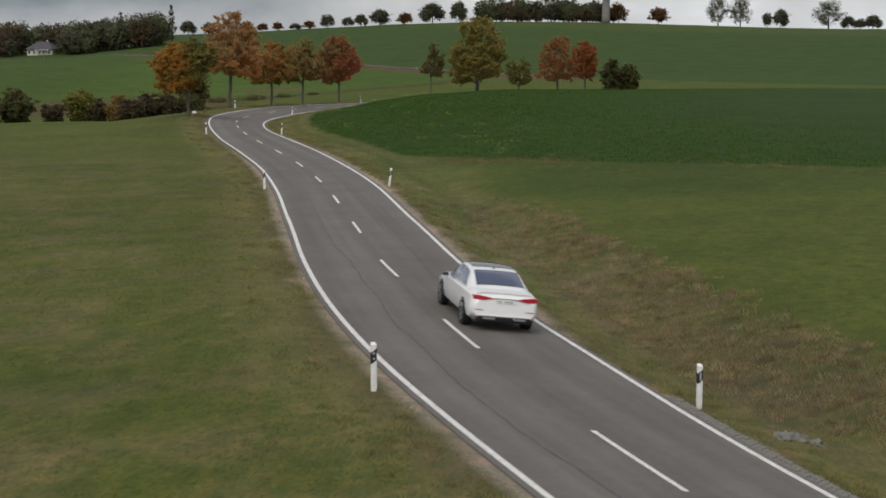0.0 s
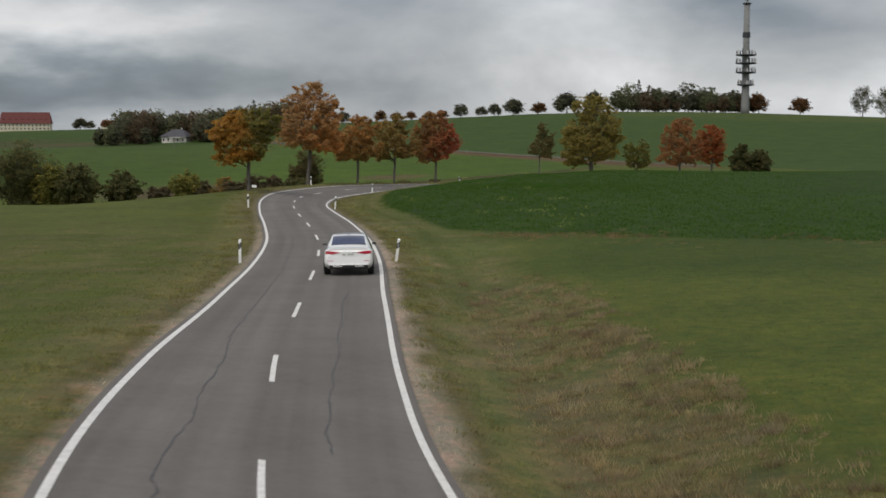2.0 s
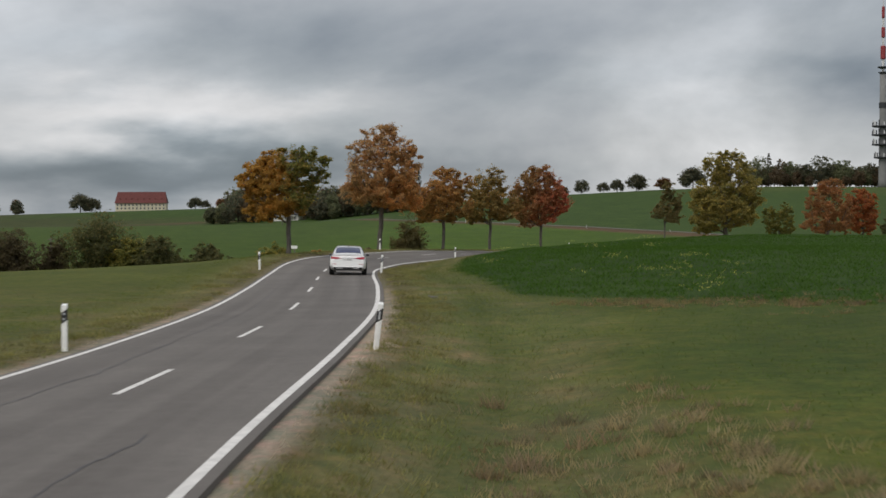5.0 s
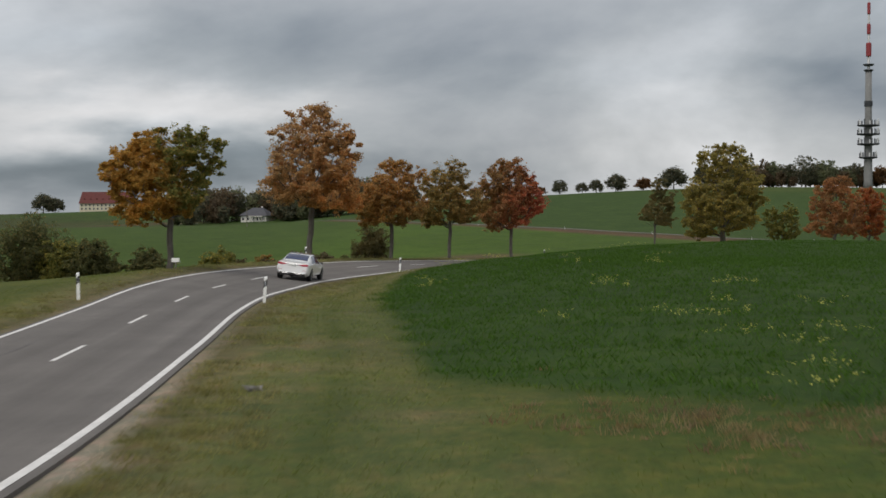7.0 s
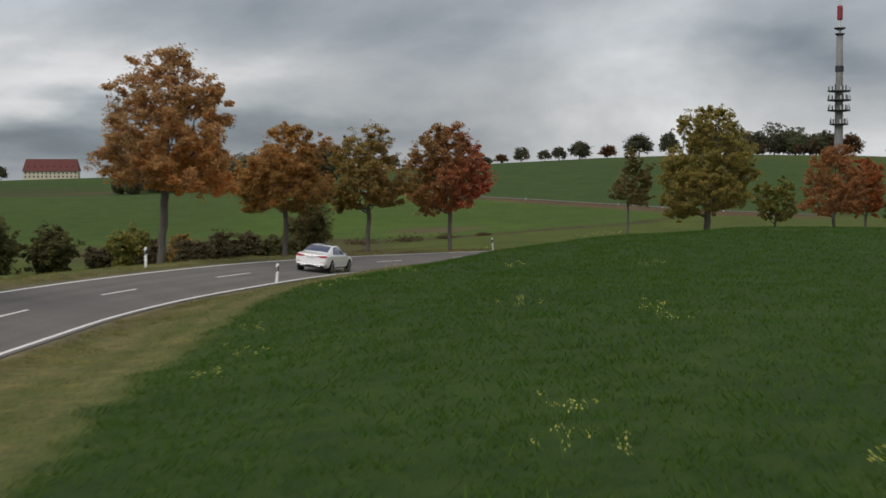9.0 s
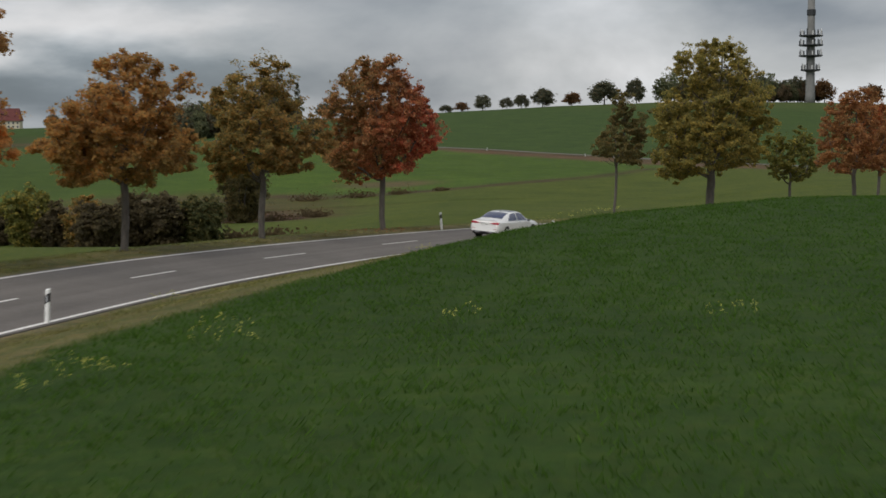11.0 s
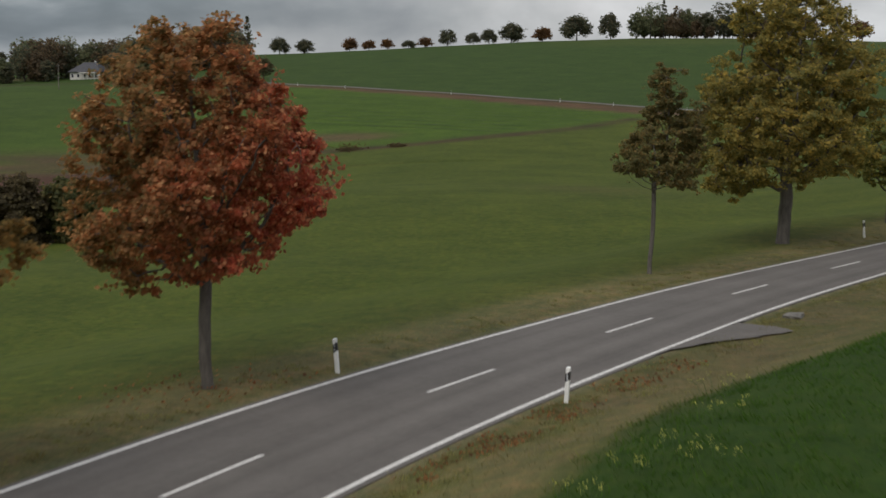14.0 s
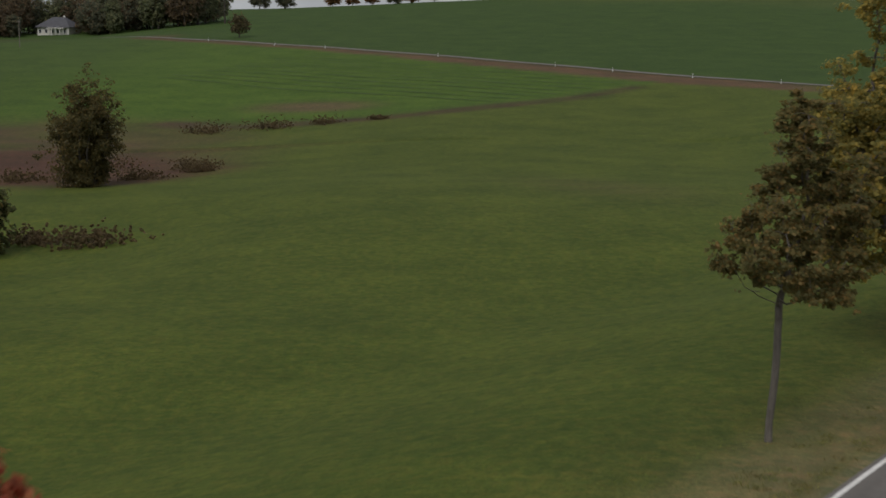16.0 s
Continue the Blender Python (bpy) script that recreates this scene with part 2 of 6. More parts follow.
L_OLIVE = make_leaf("olive_brown_leaves", [(0.0, (0.080, 0.071, 0.031)), (0.4, (0.105, 0.088, 0.034)), (0.8, (0.176, 0.119, 0.042)), (1.0, (0.237, 0.136, 0.047))],
                    [(0.0, (0.099, 0.074, 0.035)), (0.6, (0.150, 0.092, 0.037)), (1.0, (0.220, 0.123, 0.050))], (0.12, 0, -0.04), 0.6, 0.35)
L_YOUNG = make_leaf("young_tree_leaves", [(0.0, (0.061, 0.062, 0.030)), (0.5, (0.081, 0.076, 0.034)), (0.85, (0.120, 0.090, 0.038)), (1.0, (0.163, 0.106, 0.046))])
L_YELLOW = make_leaf("olive_yellow_leaves", [(0.0, (0.082, 0.083, 0.035)), (0.45, (0.118, 0.106, 0.036)), (0.85, (0.190, 0.153, 0.048)), (1.0, (0.256, 0.190, 0.055))],
                     [(0.0, (0.107, 0.104, 0.032)), (0.5, (0.161, 0.138, 0.036)), (1.0, (0.285, 0.212, 0.052))], (0.07, 0, -0.03), 0.85, 0.4)
L_GREEN = make_leaf("dark_green_leaves", [(0.0, (0.045, 0.05, 0.018)), (0.5, (0.085, 0.09, 0.027)), (0.9, (0.15, 0.135, 0.04)), (1.0, (0.24, 0.18, 0.045))])
L_BUSH = make_leaf("olive_bush_leaves", [(0.0, (0.036, 0.034, 0.018)), (0.6, (0.058, 0.052, 0.024)), (1.0, (0.095, 0.07, 0.028))])
L_HEDGE = make_leaf("hedge_leaves", [(0.0, (0.032, 0.038, 0.019)), (0.5, (0.056, 0.061, 0.027)), (0.9, (0.085, 0.078, 0.034)), (1.0, (0.13, 0.095, 0.038))])
L_SCRUB = make_leaf("brown_scrub_leaves", [(0.0, (0.032, 0.027, 0.018)), (0.6, (0.058, 0.048, 0.030)), (1.0, (0.090, 0.075, 0.040))])
# distance haze is put into this leaf colour: lighter and greyer
L_DARK_HAZED = make_leaf("far_dark_hazed_leaves", [(0.0, (0.034, 0.039, 0.032)), (0.6, (0.063, 0.069, 0.048)), (1.0, (0.098, 0.081, 0.053))])
L_DARK2 = make_leaf("far_green_leaves", [(0.0, (0.046, 0.057, 0.037)), (0.6, (0.083, 0.094, 0.055)), (1.0, (0.110, 0.105, 0.061))])
L_DARK3 = make_leaf("far_brown_leaves", [(0.0, (0.045, 0.038, 0.03)), (0.6, (0.072, 0.056, 0.038)), (1.0, (0.10, 0.07, 0.042))])
L_RIDGE = make_leaf("ridge_brown_leaves", [(0.0, (0.047, 0.031, 0.019)), (0.5, (0.085, 0.049, 0.025)), (1.0, (0.128, 0.072, 0.034))])
L_REED = make_leaf("dry_reed_leaves", [(0.0, (0.048, 0.036, 0.022)), (0.6, (0.082, 0.063, 0.039)), (1.0, (0.112, 0.087, 0.048))])
L_RUST = make_leaf("rust_leaves", [(0.0, (0.099, 0.051, 0.029)), (0.5, (0.182, 0.093, 0.044)), (1.0, (0.221, 0.132, 0.062))])
L_RUST2 = make_leaf("red_brown_leaves", [(0.0, (0.086, 0.029, 0.016)), (0.5, (0.173, 0.058, 0.023)), (1.0, (0.216, 0.094, 0.036))])
L_FALLEN = make_leaf("fallen_leaves", [(0.0, (0.065, 0.032, 0.019)), (0.6, (0.131, 0.059, 0.028)), (1.0, (0.186, 0.099, 0.046))])
M_CONCRETE = make_plain("tower_concrete", (0.21, 0.21, 0.205), 0.85, 0, 0.15, 0.4, 0.2)
M_STEEL = make_plain("dark_steel", (0.05, 0.053, 0.058), 0.6, 0.4, 0.2, 1.0)
M_MASTRED = make_plain("mast_red", (0.27, 0.035, 0.04), 0.6, 0, 0.12, 0.6)
M_MASTWHITE = make_plain("mast_white", (0.62, 0.62, 0.62), 0.6, 0, 0.1, 0.6)
M_RENDER = make_plain("white_render", (0.66, 0.64, 0.60), 0.85, 0, 0.08, 0.5, 0.1)
M_CREAM = make_plain("cream_render", (0.62, 0.56, 0.42), 0.85, 0, 0.08, 0.5, 0.1)
M_REDTILE = make_plain("red_roof_tiles", (0.12, 0.030, 0.026), 0.8, 0, 0.22, 0.9, 0.3)
M_GREYTILE = make_plain("grey_roof_tiles", (0.075, 0.075, 0.085), 0.8, 0, 0.2, 0.9, 0.3)
M_PANE = make_plain("dark_window_glass", (0.03, 0.035, 0.045), 0.15, 0, 0.2, 1.0)
M_STONE = make_plain("pale_stone", (0.19, 0.178, 0.158), 0.85, 0, 0.25, 3.0, 0.5)
M_POLE = make_plain("weathered_wood", (0.17, 0.15, 0.13), 0.85, 0, 0.25, 3.0, 0.3)
M_FARROAD = make_plain("pale_farm_road", (0.16, 0.15, 0.135), 0.85, 0, 0.15, 0.4)
M_YELLOW = make_plain("yellow_petals", (0.50, 0.48, 0.09), 0.6, 0, 0.15, 30.0)
M_STEM = make_plain("green_stems", (0.06, 0.11, 0.025), 0.7, 0, 0.2, 10.0)
M_PAINT = make_plain("white_car_paint", (0.88, 0.88, 0.87), 0.3, 0, 0.015, 2.0, 0, 1.0)
# dark tint, with a bluish reflection painted into the base colour
M_CARGLASS = make_plain("tinted_sky_reflection_car_glass", (0.05, 0.062, 0.125), 0.06, 0, 0.1, 2.0, 0, 0.6)
M_GLOSSBLACK = make_plain("gloss_black", (0.012, 0.012, 0.014), 0.12, 0, 0.1, 4.0, 0, 0.6)
M_RUBBER = make_plain("tyre_rubber", (0.018, 0.018, 0.018), 0.85, 0, 0.2, 12.0, 0.2)
M_ALLOY = make_plain("alloy_rim", (0.30, 0.30, 0.31), 0.3, 0.9, 0.1, 8.0)
M_CHROME = make_plain("chrome_trim", (0.75, 0.75, 0.76), 0.12, 1.0, 0.03, 8.0)


def make_tail_light():
    m, n, l, b = mat("red_tail_light", 0.38)
    b.inputs["Base Color"].default_value = (0.19, 0.004, 0.016, 1)
    b.inputs["Specular IOR Level"].default_value = 0.2
    b.inputs["Emission Color"].default_value = (1.0, 0.012, 0.06, 1)
    b.inputs["Emission Strength"].default_value = 0.11
    return m


M_TAIL = make_tail_light()


# ---------------------------------------------------------------- plan of the road and the land
# along y: centre line x, height, fall to the right
ROAD = [(-40, 17.46, -1.66, 0.083), (0, 3.70, -0.66, 0.115), (15, -0.72, -0.40, 0.118), (30, -3.02, -0.52, 0.090),
        (45, -4.83, -0.65, 0.018), (60, -6.50, -0.78, -0.019), (75, -8.63, -0.95, -0.013), (90, -11.48, -1.04, -0.013),
        (105, -14.55, -1.15, 0.008), (118, -16.90, -1.22, 0.075), (130, -18.46, -1.38, 0.118), (140, -19.27, -1.53, 0.120),
        (150, -19.08, -1.67, 0.115), (162, -16.87, -1.72, 0.101), (176, -14.78, -2.11, 0.107), (195, -8.74, -2.59, 0.082),
        (220, 3.70, -3.19, 0.031), (255, 24.97, -4.37, -0.016), (300, 51.61, -6.01, -0.011)]
HALF = 2.755
RK = np.array([r[0] for r in ROAD], float)
RX, RZ, RB = (np.array([r[k] for r in ROAD]) for k in (1, 2, 3))
LAND = [(-400, -2.0), (-40, -1.6), (0, -0.6), (60, -0.8), (105, -1.15), (150, -1.7), (195, -2.6), (220, -3.2), (255, -4.4), (300, -6.3),
        (372, -10.6), (459, -10.6), (540, -7.5), (620, -3.6), (700, 1.0), (850, 10.0), (957, 15.0), (1040, 15.8), (1300, 8.0), (4500, -60.0)]
LK, LZ = np.array([a for a, _ in LAND], float), np.array([b for _, b in LAND])


def spline(k, v, x):
    x = np.asarray(x, float)
    xc = np.clip(x, k[0], k[-1])
    i = np.clip(np.searchsorted(k, xc) - 1, 0, len(k) - 2)
    h = k[i + 1] - k[i]
    t = (xc - k[i]) / h
    m = np.gradient(v, k)
    y = (2 * t**3 - 3 * t**2 + 1) * v[i] + (t**3 - 2 * t**2 + t) * h * m[i] + (3 * t**2 - 2 * t**3) * v[i + 1] + (t**3 - t**2) * h * m[i + 1]
    return y + np.where(x > k[-1], (x - k[-1]) * m[-1], 0) + np.where(x < k[0], (x - k[0]) * m[0], 0)


def step(a, b, x):
    t = np.clip((np.asarray(x, float) - a) / (b - a), 0, 1)
    return t * t * (3 - 2 * t)


def centre(y):
    return spline(RK, RX, np.minimum(y, 420.0))


def widen(y):
    d = (centre(np.asarray(y) + 0.5) - centre(np.asarray(y) - 0.5))
    return np.sqrt(1 + d * d)


def road_z(y, off):
    return spline(RK, RZ, y) - off * spline(RK, RB, y)


def road_point(y, off, up=0.0):
    return np.stack([centre(y) + off * widen(y), np.asarray(y, float) + 0 * off, road_z(y, off) + up], -1)


def offset(x, y):
    return (np.asarray(x) - centre(y)) / widen(y)


def land(x, y):
    """The lie of the land away from the road."""
    x, y = np.asarray(x, float), np.asarray(y, float)
    u = offset(x, y)
    z = spline(LK, LZ, y)
    z = z + (0.05 * np.clip(x, -120, 0) + 0.027 * np.clip(x + 120, -380, 0)) * step(520, 930, y) + 0.03 * np.clip(x, 0, 60) * step(600, 930, y)
    z = z - 3.2 * step(120, 190, -x) * step(640, 760, y) * (1 - step(840, 940, y))          # dip with the house
    z = z - 3.6 * step(8, 34, -u) * step(112, 175, y) * (1 - step(255, 345, y))              # hollow with the hedges
    z = z - (1.9 + 0.8 * step(60, 85, -x)) * step(18, 38, -x) * np.exp(-((y - 308) / (27 + 14 * step(60, 85, -x))) ** 2)   # foot of the hedges
    z = z + 2.6 * step(24, 58, x) * step(258, 315, y) * (1 - step(430, 560, y))             # shoulder beyond the crop
    z = z - 5.2 * step(90, 330, x) * step(700, 930, y)                                      # ridge falling away
    z = z - 1.0 * step(120, 190, -x) * step(700, 790, y) * (1 - step(840, 920, y))
    z = z - 0.6 * step(10, 36, -u) * step(50, 112, y) * (1 - step(255, 345, y))
    z = z - 2.4 * step(8, 60, -x) * step(250, 330, y) * (1 - step(430, 560, y))
    z = z + (1.0 + 0.65 * step(150, 195, y)) * step(4.5, 20 - 3 * step(150, 195, y), u) * step(70, 125, y) * (1 - step(232, 300, y))   # swell of the crop field
    z = z + 0.24 * step(4.6, 8.6, u) * step(178, 198, y) * (1 - step(203, 218, y))
    z = z + 0.22 * step(8, 11, u) * step(195, 203, y) * (1 - step(230, 255, y))
    z = z + 0.55 * step(7, 26, u) * (1 - step(60, 120, y))
    z = z + 0.10 * np.sin(x * 0.11 + 1.3) * np.sin(y * 0.07) * step(6, 30, np.abs(u))
    return z


def ground_z(x, y):
    x, y = np.asarray(x, float), np.asarray(y, float)
    u = offset(x, y)
    near = road_z(y, np.clip(u, -5, 5)) * (y < 330) + spline(LK, LZ, y) * (y >= 330)
    w = step(3.0, 13.0 - 4.0 * step(150, 195, y) * (u > 0), np.abs(u)) * (y < 330) + 1.0 * (y >= 330)
    z = near * (1 - w) + land(x, y) * w
    z = z + 0.52 * step(3.3, 5.8, u) * (1 - step(10.5, 15, u)) * step(127, 152, y) * (1 - step(192, 210, y))   # bank of the crop field
    z = z - 0.45 * np.exp(-((u - 6.2) / 2.2) ** 2) * (1 - step(60, 85, y))                 # shallow ditch
    z = z + 0.6 * step(3.6, 5.6, -u) * np.exp(-((y - 263) / 13) ** 2)                       # low bank under the trees
    z = z - 0.05 * (1 - step(2.7, 3.4, np.abs(u))) * (y < 330)
    return z


def gz(x, y):
    return float(ground_z(np.array([x]), np.array([y]))[0])


# ---------------------------------------------------------------- building helpers
def mesh_from(name, verts, faces, material, smooth=True):
    me = bpy.data.meshes.new(name)
    me.from_pydata([tuple(v) for v in verts], [], [tuple(f) for f in faces])
    if smooth:
        me.polygons.foreach_set("use_smooth", [True] * len(me.polygons))
    me.materials.append(material)
    me.update()
    return me


def quads_mesh(name, verts, nquad, material, corners=4):
    """Loose polygons, fast: verts holds corners rows for each."""
    me = bpy.data.meshes.new(name)
    verts = np.asarray(verts, np.float32).reshape(-1, 3)
    me.vertices.add(len(verts))
    me.vertices.foreach_set("co", verts.ravel())
    me.loops.add(len(verts))
    me.loops.foreach_set("vertex_index", np.arange(len(verts), dtype=np.int32))
    me.polygons.add(nquad)
    me.polygons.foreach_set("loop_start", np.arange(0, len(verts), corners, dtype=np.int32))
    me.materials.append(material)
    me.update(calc_edges=True)
    me.validate()
    return me


def thing(name, label, category, group="", kind="", at=(0, 0, 0), rz=0.0):
    ob = new(name)
    ob.empty_display_size = 0.3
    ob.matrix_basis = pose(*at, 0, 0, rz)
    return tagged(ob, label, category, group, kind)


def part_mesh(name, me, parent, label=""):
    ob = new(name, me)
    ob.parent = parent
    return tagged(ob, label) if label else ob


def part(name, bm, material, parent, label="", smooth=False):
    me = bpy.data.meshes.new(name)
    bm.to_mesh(me)
    bm.free()
    if smooth:
        me.polygons.foreach_set("use_smooth", [True] * len(me.polygons))
    me.materials.append(material)
    return part_mesh(name, me, parent, label)


def box_bm(x0, y0, z0, x1, y1, z1, bevel=0.0):
    bm = bmesh.new()
    bmesh.ops.create_cube(bm, size=1)
    bmesh.ops.transform(bm, matrix=Matrix.Translation(((x0 + x1) / 2, (y0 + y1) / 2, (z0 + z1) / 2)) @ Matrix.Diagonal((x1 - x0, y1 - y0, z1 - z0, 1)), verts=bm.verts)
    if bevel:
        bmesh.ops.bevel(bm, geom=bm.edges, offset=bevel, segments=2, affect="EDGES", profile=0.5)
    return bm


def tube(points, radii, sides=7):
    """Vertices and faces of a tapered tube along points."""
    V, F = [], []
    pts = [Vector(p) for p in points]
    for i, p in enumerate(pts):
        d = (pts[min(i + 1, len(pts) - 1)] - pts[max(i - 1, 0)]).normalized()
        a = d.cross(Vector((0.31, 0.95, 0.1))).normalized()
        b = d.cross(a)
        for k in range(sides):
            t = 2 * math.pi * k / sides
            V.append(p + (a * math.cos(t) + b * math.sin(t)) * radii[i])
        if i:
            o = (i - 1) * sides
            F += [(o + k, o + (k + 1) % sides, o + sides + (k + 1) % sides, o + sides + k) for k in range(sides)]
    F.append(tuple(range(len(V) - sides, len(V))))
    return V, F


def join_lists(parts):
    V, F = [], []
    for v, f in parts:
        o = len(V)
        V += list(v)
        F += [tuple(i + o for i in q) for q in f]
    return V, F


# ---------------------------------------------------------------- the land
def far_road_y(x):
    return 590.0 - 0.92 * np.asarray(x, float)


def ditch_y(x):
    x = np.asarray(x, float)
    return 488.0 + 1.2 * x + 0.012 * x * x


def field_noise(x, y, k, seed):
    return np.array([noise.noise(Vector((a * k, b * k, seed))) for a, b in zip(x, y)])


def verge_width(y):
    return 7.0 - 0.5 * step(140, 158, y) + 1.3 * step(164, 178, y) - 0.5 * step(184, 196, y) + 1.9 * step(198, 210, y)


def crop_weight(x, y, n1, n2):
    """Where the dark green crop grows: behind a slanting edge and back from the road."""
    u = offset(x, y)
    edge = 81.5 - 0.72 * x + 1.5 * n1
    return step(-0.8, 0.8, y - edge) * step(0.0, 1.0, u + 0.8 * n2 - verge_width(y)) * (1 - step(262, 270, y))


def colour_of_cover(x, y):
    """Ground cover by place, as linear colour."""
    x, y = np.asarray(x, float), np.asarray(y, float)
    u = offset(x, y)
    n1, n2 = field_noise(x, y, 0.09, 0.0), field_noise(x, y, 0.45, 5.0)
    meadow, crop = np.array((0.0765, 0.094, 0.0200)), np.array((0.0280, 0.0580, 0.0086))
    dry, soil, gravel = np.array((0.20, 0.162, 0.095)), np.array((0.13, 0.095, 0.06)), np.array((0.29, 0.25, 0.20))
    farg, pale, valley = np.array((0.041, 0.075, 0.0160)), np.array((0.061, 0.108, 0.0155)), np.array((0.069, 0.094, 0.0155))
    reed = np.array((0.10, 0.066, 0.042))
    c = np.tile(meadow, (len(x), 1))

    def put(col, w):
        nonlocal c
        w = np.clip(w, 0, 1)[:, None]
        c = c * (1 - w) + col * w

    put(dry * 0.36 + meadow * 0.5, step(4, 6, -u) * (1 - step(70, 100, y)) * (1 - step(16, 40, -u)) * (0.3 + 1.3 * n2))
    put(meadow * np.array((0.93, 0.98, 0.90)), step(6, 14, u))
    grows = crop_weight(x, y, n1, n2)
    put(crop, grows)
    # the brown seam along the crop's edge
    put(soil, np.exp(-((y - (80.3 - 0.72 * x + 1.5 * n1)) / 0.8) ** 2) * step(9, 11, u) * step(0.0, 0.35, n2) * (y < 110))
    # behind the road
    put(valley, step(120, 150, y) * step(7, 12, -u))
    put(valley, step(266, 280, y))
    dy, fy = ditch_y(x), far_road_y(x)
    put(pale, step(-2, 4, y - dy) * step(-140, -90, x) + step(-150, -110, -x) * step(430, 450, y) * (x < -90))
    put(pale * np.array((0.80, 0.78, 1.0)), step(440, 470, y) * step(80, 130, -x))
    put(np.array((0.050, 0.062, 0.022)), step(690, 730, y + 0.25 * (x + 200)) * step(150, 215, -x))
    put(farg, step(-6, 2, y - fy))
    put(np.array((0.065, 0.09, 0.022)), step(870, 885, y + 0.2 * x) * step(-20, 60, x) * 0.7)
    # ditch: brown reed, darkened to paint in its shadow line
    put(reed * 0.62, np.exp(-((y - dy) / 4.5) ** 2) * (x > -70) * (x < 26) * (0.8 + 0.4 * step(-0.2, 0.3, n1)))
    put(reed * 0.8, np.exp(-(((x + 84) / 40) ** 2 + ((y - 415) / 52) ** 2) ** 3) * (0.7 + 0.7 * n1))
    put(np.array((0.072, 0.038, 0.026)), np.exp(-(((x + 70 + 4 * n1) / 30) ** 2 + ((y - 388 + 5 * n2 + 0.25 * (x + 60)) / 27) ** 2) ** 5) * (0.97 + 0.4 * n2))
    put(reed * 1.15, np.exp(-(((x + 43) / 13) ** 2 + ((y - 487) / 9) ** 2) ** 2) * 0.8)
    put(reed * 0.8 + valley * 0.2, np.exp(-(((x - 6) / 7) ** 2 + ((y - 348 + 1.5 * x) / 9) ** 2)) * 0.5)
    band = 11 + 13 * step(-70, 30, x)
    put(reed * np.array((1.05, 1.0, 0.95)), step(-band - 3, -band, y - fy + 3 * n1) * (1 - step(-4, 3, y - fy)) * 0.95 * (1 - step(56, 74, x)))
    # verges
    verge = np.where(u > 0, step(3.4, 4.6, u) * (1 - step(6.6, 8.4, u + n2)), step(3.4, 4.2, -u) * (1 - step(4.8 + 0.9 * step(170, 200, y), 6.4 + 1.2 * step(170, 200, y), -u + n2))) * (y < 330)
    put(dry * 0.54 + meadow * 0.58, verge * (0.55 + 0.6 * n2) * (1 - 0.8 * grows))
    put(dry * 0.5 + meadow * 0.2, step(3.2, 4.2, u) * (1 - step(8.0, 9.6, u + n2)) * step(192, 206, y) * (1 - step(236, 256, y)) * (0.7 + 0.6 * n2))
    put(dry * 0.50 + meadow * 0.45, step(-2.6, -1.6, u + 0.6 * n2 - verge_width(y)) * (1 - step(0.2, 1.0, u + 0.8 * n2 - verge_width(y))) * step(136, 150, y) * (1 - step(205, 225, y)) * (0.75 + 0.5 * n2))
    near_side = step(3.4, 4.4, u) * step(18, 34, y) * (1 - step(104, 122, y)) * (1 - grows)
    put(meadow * np.array((0.66, 0.80, 0.72)), step(8, 12, u + 2 * n1) * step(46, 58, y) * (1 - step(96, 110, y)) * (1 - grows) * 0.9)
    put(meadow * np.array((1.24, 1.22, 1.75)), near_side * (1 - step(6.5, 9.5, u + 2 * n1)) * 0.85)
    put(dry * 0.6 + meadow * 0.4, near_side * (1 - step(7, 11, u + 2 * n1)) * step(0.05, 0.5, n2 + 0.5 * n1) * 0.75)
    put(dry * 0.55 + meadow * 0.45, step(3.2, 3.8, -u) * (1 - step(4.8, 6.6, -u + 1.2 * n2)) * step(168, 190, y) * (1 - step(262, 280, y)) * (0.75 + 0.6 * n2))
    put(dry * 0.75 + meadow * 0.2, np.exp(-((u - 4.9 - 0.5 * n1) / 0.32) ** 2) * step(24, 40, y) * (1 - step(150, 185, y)) * (0.35 + 0.9 * n2))
    put(meadow * np.array((0.8, 0.85, 0.8)), np.exp(-((u - 5.9 - 0.6 * n1) / 0.45) ** 2) * step(40, 60, y) * (1 - step(160, 190, y)) * 0.6)
    slope = step(4.2, 6.0, u) * (1 - step(7.6 + 1.2 * (1 - step(14, 32, y)), 10.4, u + 2 * n1)) * step(4, 16, y) * (1 - step(40, 62, y))
    put(dry * (0.5 + 0.14 * step(20, 40, y))[:, None], slope * (0.55 + 0.75 * n2) * (1 - 0.4 * step(24, 44, y)))
    put(soil, step(2.6, 2.9, np.abs(u)) * (1 - step(3.7, 4.5, np.abs(u) + 0.8 * n2)) * (y < 330) * (0.5 - 0.25 * step(140, 170, y)))
    put(gravel, step(2.5, 2.8, np.abs(u)) * (1 - step(3.1, 3.5, np.abs(u) - 0.12 * (u > 0) * (y < 80) + 0.35 * n2)) * (y < 330) * np.where(u > 0, 1.0, 0.85) * (1 - 0.75 * step(72, 100, y)))
    return c


